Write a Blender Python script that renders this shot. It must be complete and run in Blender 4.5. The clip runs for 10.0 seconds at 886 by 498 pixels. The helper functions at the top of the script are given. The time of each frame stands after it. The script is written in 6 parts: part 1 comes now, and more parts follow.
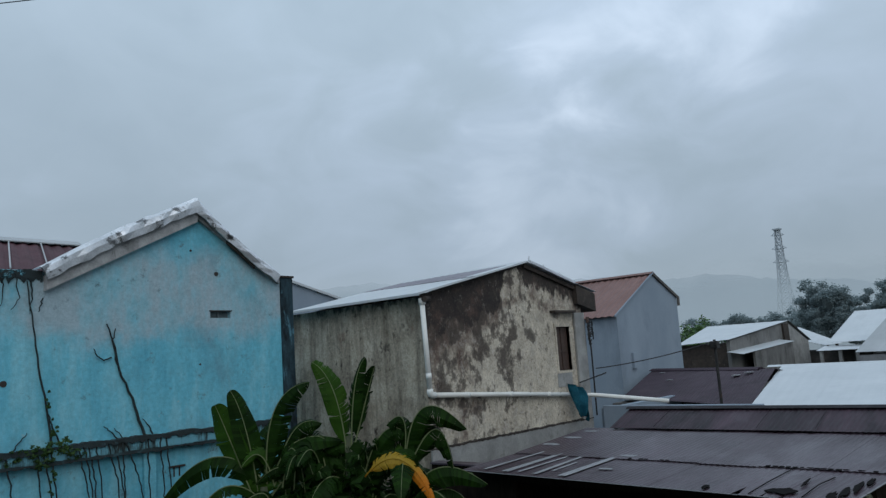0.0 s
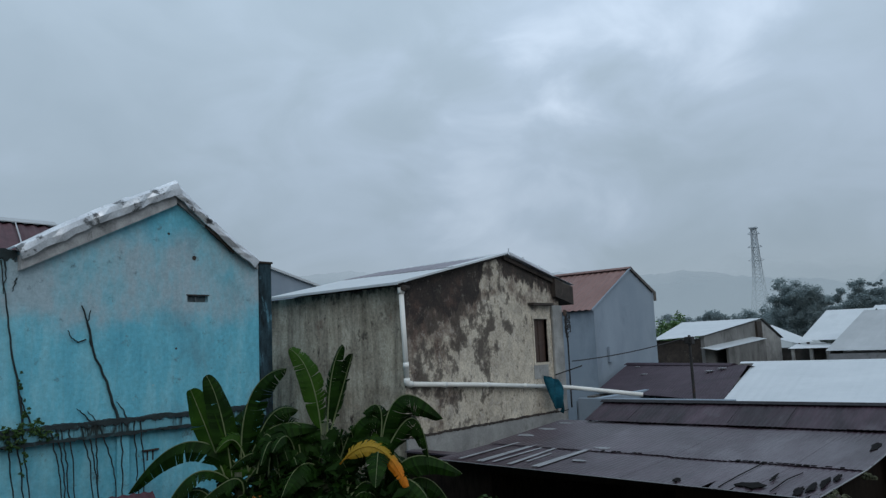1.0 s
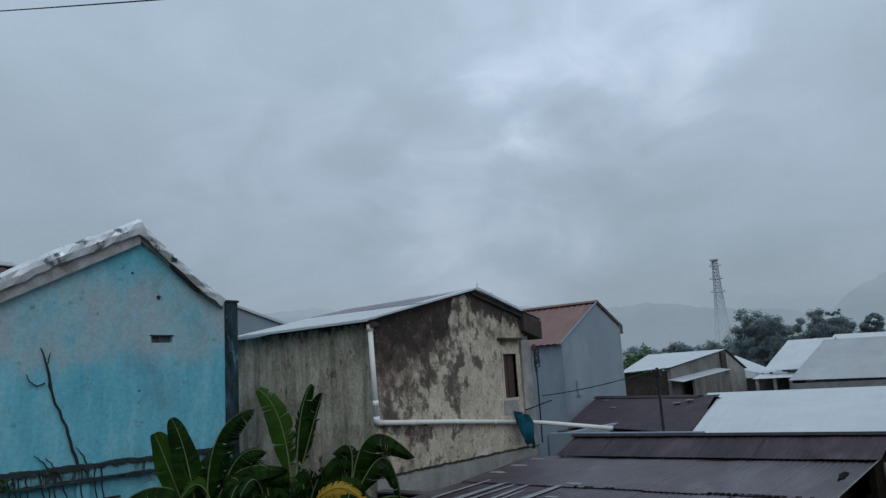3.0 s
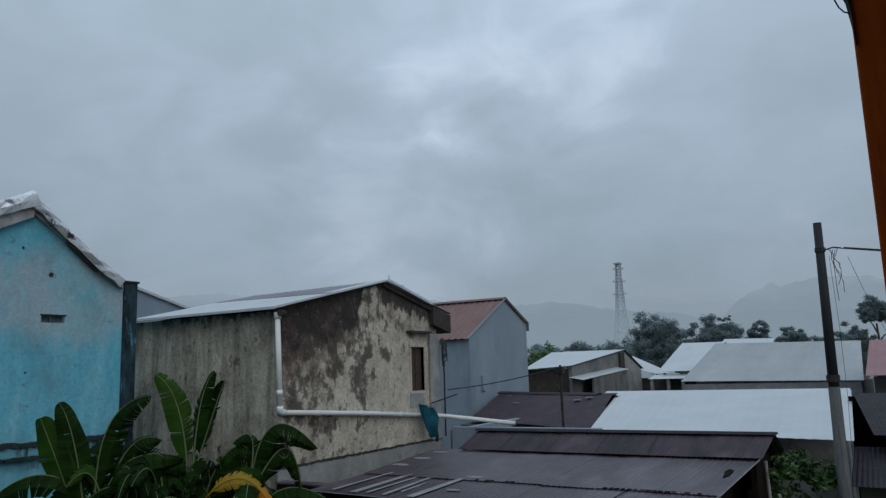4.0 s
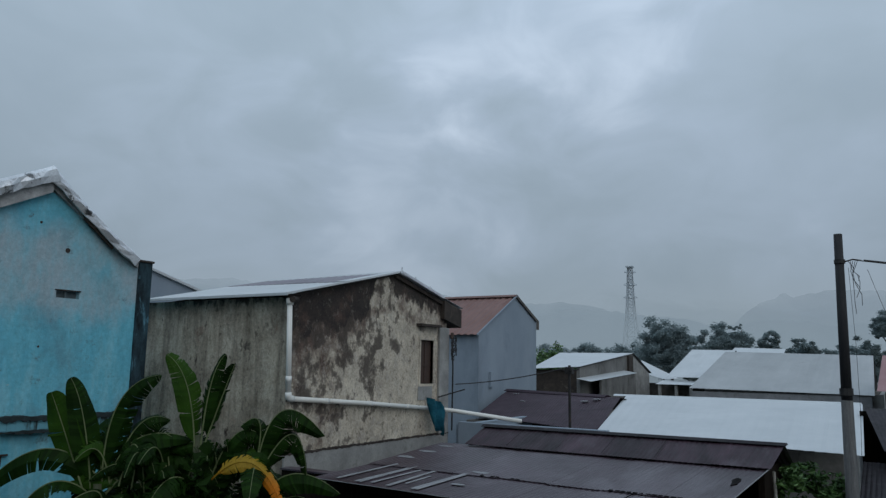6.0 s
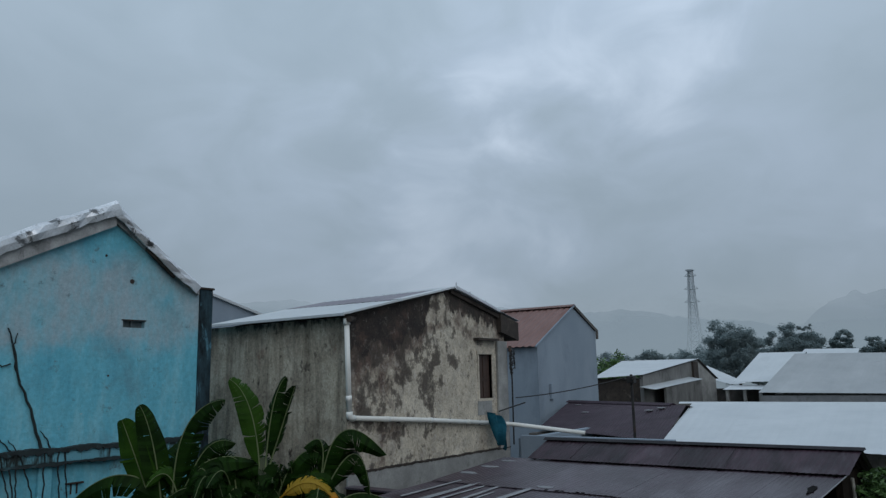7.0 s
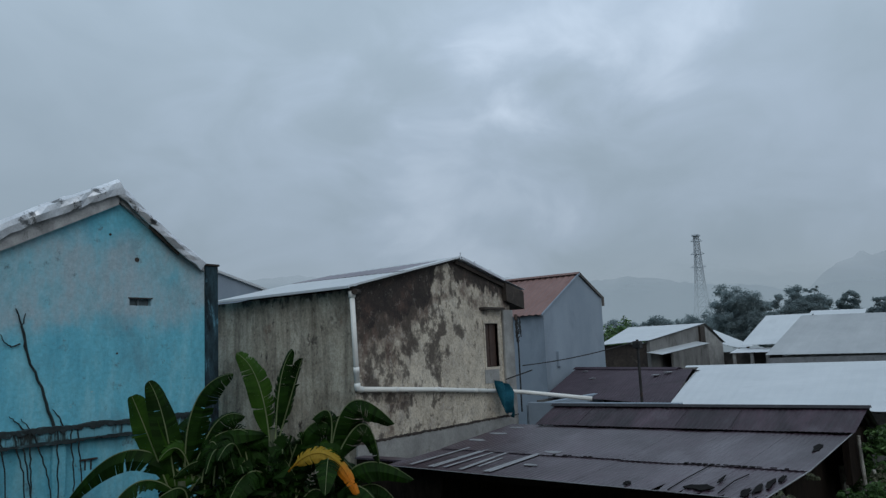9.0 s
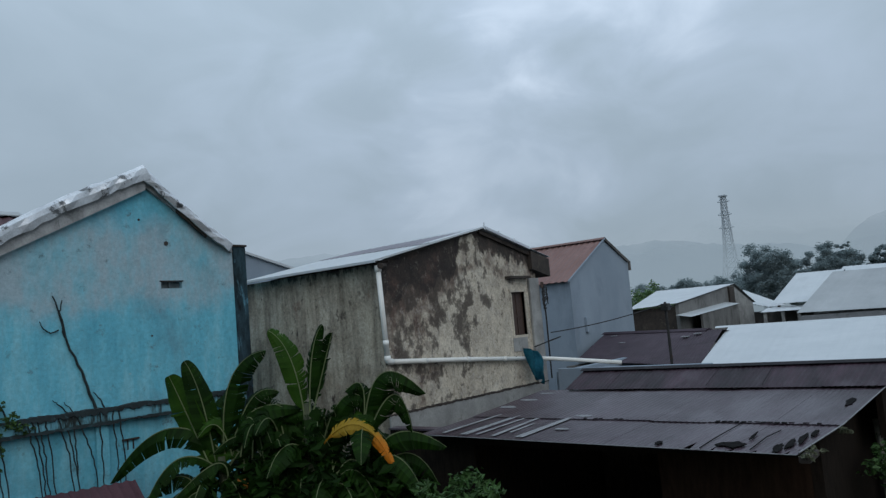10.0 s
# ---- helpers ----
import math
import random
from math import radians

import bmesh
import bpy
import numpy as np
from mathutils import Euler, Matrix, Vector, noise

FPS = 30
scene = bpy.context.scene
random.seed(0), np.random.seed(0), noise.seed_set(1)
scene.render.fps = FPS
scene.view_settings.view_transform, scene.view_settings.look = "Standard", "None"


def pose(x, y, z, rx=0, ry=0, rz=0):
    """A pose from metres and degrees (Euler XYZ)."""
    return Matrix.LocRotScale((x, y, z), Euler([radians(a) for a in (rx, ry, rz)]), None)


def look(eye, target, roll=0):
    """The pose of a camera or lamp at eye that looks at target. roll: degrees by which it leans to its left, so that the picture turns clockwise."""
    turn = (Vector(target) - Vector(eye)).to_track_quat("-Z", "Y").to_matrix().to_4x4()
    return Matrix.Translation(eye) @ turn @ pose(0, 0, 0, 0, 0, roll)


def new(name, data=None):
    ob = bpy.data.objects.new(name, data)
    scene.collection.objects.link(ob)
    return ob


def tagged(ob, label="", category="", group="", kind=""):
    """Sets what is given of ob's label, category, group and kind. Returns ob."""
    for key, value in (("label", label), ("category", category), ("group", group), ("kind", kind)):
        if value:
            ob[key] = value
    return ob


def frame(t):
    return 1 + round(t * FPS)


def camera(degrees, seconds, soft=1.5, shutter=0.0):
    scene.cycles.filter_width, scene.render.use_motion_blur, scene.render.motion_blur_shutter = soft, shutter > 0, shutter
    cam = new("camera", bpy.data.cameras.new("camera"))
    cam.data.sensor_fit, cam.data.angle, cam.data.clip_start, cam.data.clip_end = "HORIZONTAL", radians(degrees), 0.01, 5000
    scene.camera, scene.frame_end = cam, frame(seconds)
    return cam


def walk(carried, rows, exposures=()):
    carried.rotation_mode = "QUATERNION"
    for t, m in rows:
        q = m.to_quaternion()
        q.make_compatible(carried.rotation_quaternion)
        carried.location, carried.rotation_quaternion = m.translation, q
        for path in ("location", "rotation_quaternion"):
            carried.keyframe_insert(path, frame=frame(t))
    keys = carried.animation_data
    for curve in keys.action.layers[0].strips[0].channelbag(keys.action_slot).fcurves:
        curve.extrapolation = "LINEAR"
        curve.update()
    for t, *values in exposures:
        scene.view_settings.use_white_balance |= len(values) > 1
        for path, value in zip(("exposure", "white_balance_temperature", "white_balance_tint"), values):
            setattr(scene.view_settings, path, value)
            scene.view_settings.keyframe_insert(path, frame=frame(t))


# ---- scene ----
cam = camera(61.52, 10.0, soft=1.35)
PATH = [
    (0, (0.014, -0.155, 4.990), (7.439, 6.386, 6.425), -3.84),
    (0.5, (0.009, -0.162, 4.996), (7.610, 6.235, 6.137), -3.09),
    (1, (0.000, -0.151, 4.987), (7.615, 6.202, 6.276), -2.57),
    (1.5, (-0.018, -0.145, 4.981), (7.553, 6.262, 6.243), -2.36),
    (2, (-0.036, -0.128, 4.987), (7.364, 6.465, 6.330), -2.00),
    (2.5, (-0.052, -0.135, 5.002), (7.098, 6.689, 6.505), -3.69),
    (3, (-0.023, -0.116, 5.001), (7.838, 5.819, 6.733), -3.64),
    (3.2, (-0.012, -0.106, 4.999), (8.019, 5.598, 6.710), -3.73),
    (4.3, (-0.002, -0.048, 5.003), (8.637, 4.736, 6.579), -0.90),
    (4.5, (-0.004, -0.034, 5.004), (8.621, 4.761, 6.649), 0.41),
    (4.9, (-0.008, 0.008, 4.983), (8.654, 4.642, 6.878), 2.90),
    (5, (-0.016, 0.015, 4.980), (8.648, 4.660, 6.807), 3.22),
    (5.2, (-0.011, 0.015, 4.981), (8.660, 4.667, 6.763), 2.83),
    (6.3, (0.016, -0.015, 4.987), (8.364, 5.299, 6.463), -0.14),
    (6.5, (0.020, -0.019, 4.987), (8.285, 5.407, 6.490), -0.80),
    (7, (0.025, -0.036, 5.006), (8.058, 5.676, 6.701), -1.21),
    (7.5, (0.023, -0.048, 5.009), (7.854, 5.880, 6.893), -1.54),
    (8, (0.024, -0.062, 5.001), (7.920, 5.811, 6.764), -1.93),
    (8.5, (0.041, -0.055, 4.991), (8.025, 5.760, 6.566), -2.17),
    (9, (0.050, -0.057, 4.977), (8.078, 5.755, 6.303), -2.67),
    (9.5, (0.052, -0.052, 4.964), (7.884, 6.078, 6.050), -3.10),
    (10, (0.024, -0.092, 4.944), (7.867, 6.026, 5.929), -4.98),
]
walk(cam, [(t, look(eye, target, roll)) for t, eye, target, roll in PATH],
     exposures=((0, 0.06), (2, 0.03), (3, -0.11), (4.5, -0.19), (5, -0.21), (6.5, -0.19), (8, -0.20), (9, -0.12), (10, 0.02)))


# ---------------------------------------------------------------- node helpers
def nodes_of(tree):
    """Short makers of nodes and links in one node tree."""
    def add(kind, inputs=None):
        n = tree.nodes.new(kind)
        for k, v in (inputs or {}).items():
            if isinstance(v, bpy.types.NodeSocket):
                tree.links.new(v, n.inputs[k])
            else:
                n.inputs[k].default_value = v
        return n
    return add


def ramp(add, fac, stops):
    n = add("ShaderNodeValToRGB", {"Fac": fac})
    while len(n.color_ramp.elements) < len(stops):
        n.color_ramp.elements.new(0.5)
    for e, (p, c) in zip(n.color_ramp.elements, stops):
        e.position = p
        e.color = (*c, 1) if len(c) == 3 else c
    return n.outputs["Color"]


def grey(v):
    return (v, v, v)


def mix(add, fac, a, b, kind="MIX"):
    n = add("ShaderNodeMix")
    n.data_type, n.blend_type = "RGBA", kind
    tree = n.id_data
    for i, v in ((0, fac), (6, a), (7, b)):
        if isinstance(v, bpy.types.NodeSocket):
            tree.links.new(v, n.inputs[i])
        else:
            n.inputs[i].default_value = v if i == 0 else (*v, 1)
    return n.outputs[2]


def maths(add, op, a, b=0.0, c=0.0, clamp=False):
    n = add("ShaderNodeMath")
    n.operation, n.use_clamp = op, clamp
    for i, v in enumerate((a, b, c)):
        if isinstance(v, bpy.types.NodeSocket):
            n.id_data.links.new(v, n.inputs[i])
        else:
            n.inputs[i].default_value = v
    return n.outputs[0]


def place_of(add, stretch=(1, 1, 1)):
    """World place, stretched, so that patterns keep their real size on every piece."""
    g = add("ShaderNodeNewGeometry")
    return add("ShaderNodeMapping", {"Vector": g.outputs["Position"], "Scale": stretch}).outputs[0]


def noisy(add, vec, scale, detail=6.0, rough=0.6, warp=0.0):
    return add("ShaderNodeTexNoise", {"Vector": vec, "Scale": scale, "Detail": detail, "Roughness": rough, "Distortion": warp}).outputs["Fac"]


def span(add, v, lo, hi, a=0.0, b=1.0):
    n = add("ShaderNodeMapRange", {"Value": v, "From Min": lo, "From Max": hi, "To Min": a, "To Max": b})
    n.interpolation_type = "SMOOTHSTEP"
    return n.outputs[0]


# ---------------------------------------------------------------- sky and light
world = bpy.data.worlds.new("overcast_sky")
scene.world = world
world.use_nodes = True
world.node_tree.nodes.clear()
wadd = nodes_of(world.node_tree)
way = wadd("ShaderNodeTexCoord").outputs["Generated"]
sky = wadd("ShaderNodeTexSky")
sky.sky_type, sky.sun_disc, sky.sun_elevation, sky.sun_rotation = "NISHITA", False, radians(38), radians(200)
sky.air_density, sky.dust_density = 1.5, 4.0
split = wadd("ShaderNodeSeparateXYZ", {"Vector": way})
up = split.outputs["Z"]
flat = wadd("ShaderNodeMapping", {"Vector": way, "Scale": (1.0, 1.0, 1.6), "Location": (0.35, 0.1, 0.0)}).outputs[0]
billow = noisy(wadd, flat, 2.0, 5.0, 0.45, 0.3)
wisps = noisy(wadd, flat, 7.0, 6.0, 0.5, 0.5)


def thin_cloud(to, reach):
    """A thinner place in the cloud cover, where more light comes through."""
    d = wadd("ShaderNodeVectorMath", {0: way, 1: Vector(to).normalized()})
    d.operation = "DOT_PRODUCT"
    frayed = maths(wadd, "ADD", d.outputs["Value"], maths(wadd, "MULTIPLY", maths(wadd, "SUBTRACT", wisps, 0.5), 0.10 * reach / 0.1))
    return span(wadd, frayed, 1.0 - reach, 1.0)


cover = maths(wadd, "ADD", maths(wadd, "MULTIPLY", billow, 0.50), maths(wadd, "MULTIPLY", wisps, 0.21))
for to, reach, gain in (((0.789, 0.376, 0.485), 0.034, 0.15), ((0.77, 0.53, 0.36), 0.020, 0.03), ((0.814, 0.543, 0.208), 0.018, 0.13), ((0.70, 0.70, 0.12), 0.05, 0.05), ((0.38, 0.83, 0.42), 0.12, 0.05), ((0.93, 0.05, 0.36), 0.10, 0.07)):
    cover = maths(wadd, "ADD", cover, maths(wadd, "MULTIPLY", thin_cloud(to, reach), gain))
cloud = ramp(wadd, cover, [(0.24, (0.305, 0.392, 0.475)), (0.37, (0.352, 0.445, 0.540)), (0.47, (0.405, 0.505, 0.625)), (0.62, (0.57, 0.68, 0.82))])
high = maths(wadd, "ADD", 0.86, maths(wadd, "MULTIPLY", span(wadd, up, 0.0, 1.0), 1.05))
cloud = mix(wadd, 1.0, cloud, wadd("ShaderNodeCombineColor", {0: high, 1: high, 2: high}).outputs[0], "MULTIPLY")
cloud = mix(wadd, span(wadd, up, 0.0, 0.15, 0.6, 0.0), cloud, (0.37, 0.452, 0.515))
clear = mix(wadd, 1.0, sky.outputs[0], grey(0.08), "MULTIPLY")
air = mix(wadd, 0.94, clear, cloud)
back = wadd("ShaderNodeBackground", {"Color": air, "Strength": 1.0})
wout = wadd("ShaderNodeOutputWorld", {"Surface": back.outputs[0]})

sun = new("sun", bpy.data.lights.new("sun", "SUN"))
sun.data.energy, sun.data.angle, sun.data.color = 0.6, radians(50), (1.0, 0.97, 0.93)
sun.matrix_world = look((0, 0, 30), (14, 20, 12))


# ---------------------------------------------------------------- materials
def material(name):
    m = bpy.data.materials.new(name)
    m.use_nodes = True
    m.node_tree.nodes.clear()
    add = nodes_of(m.node_tree)
    b = add("ShaderNodeBsdfPrincipled")
    add("ShaderNodeOutputMaterial", {"Surface": b.outputs[0]})
    return m, add, b


def link(m, sock, b, key):
    m.node_tree.links.new(sock, b.inputs[key])


def surface(name, c1, c2, scale=2.0, stain=None, stain_at=(0.58, 0.72), stain_scale=1.0, fine=45.0, rough=(0.55, 0.9),
            metal=0.0, bump=0.25, grain=0.22, rnd=0.0, stretch=(1, 1, 1), spec=0.5):
    """A weathered surface: two tones, stains of their own shape, fine grain, relief."""
    m, add, b = material(name)
    vec = place_of(add, stretch)
    col = ramp(add, noisy(add, vec, scale, 8, 0.62), [(0.32, c1), (0.68, c2)])
    if stain:
        mask = ramp(add, noisy(add, vec, stain_scale, 9, 0.68, 0.4), [(stain_at[0], grey(0)), (stain_at[1], grey(1))])
        col = mix(add, mask, col, stain)
    dust = noisy(add, place_of(add), fine, 4, 0.7)
    col = mix(add, 1.0, col, ramp(add, dust, [(0.25, grey(1 - grain)), (0.75, grey(1 + grain * 0.6))]), "MULTIPLY")
    if rnd:
        r = add("ShaderNodeObjectInfo").outputs["Random"]
        v = maths(add, "ADD", 1 - rnd, maths(add, "MULTIPLY", r, 2 * rnd))
        col = mix(add, 1.0, col, add("ShaderNodeCombineColor", {0: v, 1: v, 2: v}).outputs[0], "MULTIPLY")
    link(m, col, b, "Base Color")
    link(m, maths(add, "ADD", rough[0], maths(add, "MULTIPLY", noisy(add, vec, scale * 2.5, 5), rough[1] - rough[0])), b, "Roughness")
    b.inputs["Metallic"].default_value = metal
    b.inputs["Specular IOR Level"].default_value = spec
    if bump:
        h = maths(add, "ADD", maths(add, "MULTIPLY", noisy(add, vec, scale * 4, 6), 0.6), maths(add, "MULTIPLY", dust, 0.4))
        link(m, add("ShaderNodeBump", {"Height": h, "Strength": bump, "Distance": 0.02}).outputs[0], b, "Normal")
    return m


def blue_paint():
    m, add, b = material("peeling_blue_paint")
    pos = place_of(add)
    z = add("ShaderNodeSeparateXYZ", {"Vector": pos}).outputs["Z"]
    wobble = maths(add, "ADD", z, maths(add, "MULTIPLY", noisy(add, place_of(add, (1.2, 1, 0.8)), 1.1, 8, 0.65), 1.5))
    fresh = ramp(add, noisy(add, place_of(add, (1.5, 1, 0.35)), 2.2, 8, 0.65), [(0.3, (0.080, 0.355, 0.475)), (0.5, (0.13, 0.45, 0.565)), (0.72, (0.25, 0.55, 0.63))])
    faded = ramp(add, noisy(add, place_of(add, (1.3, 1, 0.6)), 1.1, 8, 0.7), [(0.34, (0.15, 0.45, 0.56)), (0.44, (0.24, 0.455, 0.53)), (0.56, (0.315, 0.42, 0.47))])
    col = mix(add, span(add, wobble, 6.1, 6.55), fresh, faded)
    col = mix(add, span(add, wobble, 7.3, 7.8), col, fresh)
    runs = noisy(add, place_of(add, (7, 1, 0.35)), 1.6, 7, 0.7)
    col = mix(add, ramp(add, runs, [(0.56, grey(0)), (0.80, grey(0.35))]), col, (0.17, 0.28, 0.31))
    spots = noisy(add, pos, 5.0, 10, 0.75)
    col = mix(add, ramp(add, spots, [(0.59, grey(0)), (0.69, grey(0.9))]), col, (0.09, 0.14, 0.155))
    chips = noisy(add, pos, 9.0, 9, 0.7, 0.5)
    col = mix(add, ramp(add, chips, [(0.66, grey(0)), (0.70, grey(0.75))]), col, (0.30, 0.42, 0.45))
    cloud = noisy(add, place_of(add, (1.0, 1, 0.8)), 1.7, 10, 0.70, 0.5)
    col = mix(add, ramp(add, cloud, [(0.50, grey(0)), (0.68, grey(0.50))]), col, (0.13, 0.26, 0.31))
    col = mix(add, 1.0, col, ramp(add, noisy(add, pos, 22, 7, 0.74), [(0.28, grey(0.78)), (0.72, grey(1.18))]), "MULTIPLY")
    link(m, col, b, "Base Color")
    b.inputs["Roughness"].default_value = 0.72
    h = maths(add, "ADD", noisy(add, pos, 14, 8, 0.7), maths(add, "MULTIPLY", spots, 0.6))
    link(m, add("ShaderNodeBump", {"Height": h, "Strength": 0.35, "Distance": 0.02}).outputs[0], b, "Normal")
    return m


def algae_ledge():
    """Blue render grown over with black algae that runs down in ragged drips."""
    m, add, b = material("algae_stained_blue_ledge")
    drips = noisy(add, place_of(add, (9, 1, 1.6)), 1.5, 8, 0.72)
    big = noisy(add, place_of(add, (1.6, 1, 1.6)), 1.3, 5, 0.6)
    k = maths(add, "ADD", maths(add, "MULTIPLY", drips, 0.65), maths(add, "MULTIPLY", big, 0.4))
    col = ramp(add, k, [(0.50, (0.13, 0.35, 0.43)), (0.56, (0.06, 0.14, 0.16)), (0.62, (0.014, 0.020, 0.018))])
    link(m, col, b, "Base Color")
    b.inputs["Roughness"].default_value = 0.8
    link(m, add("ShaderNodeBump", {"Height": drips, "Strength": 0.5, "Distance": 0.03}).outputs[0], b, "Normal")
    return m


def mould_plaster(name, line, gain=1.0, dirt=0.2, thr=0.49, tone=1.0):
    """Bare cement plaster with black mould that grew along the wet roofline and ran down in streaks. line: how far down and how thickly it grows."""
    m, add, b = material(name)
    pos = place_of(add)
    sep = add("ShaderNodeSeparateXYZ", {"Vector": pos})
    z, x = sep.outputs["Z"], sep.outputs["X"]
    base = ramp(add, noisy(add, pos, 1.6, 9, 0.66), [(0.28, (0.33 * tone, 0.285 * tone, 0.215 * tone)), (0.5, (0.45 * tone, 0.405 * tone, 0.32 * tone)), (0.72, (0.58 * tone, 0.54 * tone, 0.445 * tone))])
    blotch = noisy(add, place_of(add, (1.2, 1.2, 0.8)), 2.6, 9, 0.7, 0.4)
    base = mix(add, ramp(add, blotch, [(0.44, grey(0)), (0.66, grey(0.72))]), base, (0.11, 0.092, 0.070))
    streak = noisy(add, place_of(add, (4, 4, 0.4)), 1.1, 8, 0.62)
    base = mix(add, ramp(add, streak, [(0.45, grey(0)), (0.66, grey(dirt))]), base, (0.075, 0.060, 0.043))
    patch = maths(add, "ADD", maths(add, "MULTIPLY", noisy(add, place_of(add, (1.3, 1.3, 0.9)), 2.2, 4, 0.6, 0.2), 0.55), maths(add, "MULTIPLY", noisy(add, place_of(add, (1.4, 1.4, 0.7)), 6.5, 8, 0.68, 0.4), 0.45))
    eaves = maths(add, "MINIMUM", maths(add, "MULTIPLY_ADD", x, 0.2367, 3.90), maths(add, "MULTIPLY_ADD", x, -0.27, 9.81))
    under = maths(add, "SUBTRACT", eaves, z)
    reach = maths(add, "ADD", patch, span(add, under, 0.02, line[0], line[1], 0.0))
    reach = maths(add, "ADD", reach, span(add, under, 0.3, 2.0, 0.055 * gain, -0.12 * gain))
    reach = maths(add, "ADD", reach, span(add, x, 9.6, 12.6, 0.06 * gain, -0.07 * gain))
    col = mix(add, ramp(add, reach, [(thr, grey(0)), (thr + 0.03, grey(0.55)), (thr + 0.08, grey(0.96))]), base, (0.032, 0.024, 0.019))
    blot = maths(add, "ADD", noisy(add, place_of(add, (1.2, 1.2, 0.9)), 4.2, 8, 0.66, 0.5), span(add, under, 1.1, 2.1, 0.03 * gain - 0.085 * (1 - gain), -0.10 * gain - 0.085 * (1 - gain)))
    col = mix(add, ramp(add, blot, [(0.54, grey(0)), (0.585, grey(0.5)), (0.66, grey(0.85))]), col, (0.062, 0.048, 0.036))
    rust = noisy(add, pos, 3.2, 7, 0.6)
    col = mix(add, ramp(add, rust, [(0.60, grey(0)), (0.75, grey(0.5))]), col, (0.16, 0.075, 0.045))
    fleck = noisy(add, place_of(add, (1.0, 1.0, 0.7)), 11, 9, 0.74, 0.3)
    col = mix(add, ramp(add, fleck, [(0.58, grey(0)), (0.62, grey(0.5)), (0.70, grey(0.75))]), col, (0.060, 0.048, 0.038))
    col = mix(add, ramp(add, fleck, [(0.34, grey(0.22)), (0.43, grey(0))]), col, (0.56, 0.52, 0.46))
    fine = noisy(add, pos, 24, 7, 0.75)
    col = mix(add, 1.0, col, ramp(add, fine, [(0.28, grey(0.58)), (0.72, grey(1.26))]), "MULTIPLY")
    link(m, col, b, "Base Color")
    b.inputs["Roughness"].default_value = 0.88
    h = maths(add, "ADD", maths(add, "MULTIPLY", patch, 0.8), maths(add, "MULTIPLY", fine, 0.5))
    link(m, add("ShaderNodeBump", {"Height": h, "Strength": 0.55, "Distance": 0.03}).outputs[0], b, "Normal")
    return m


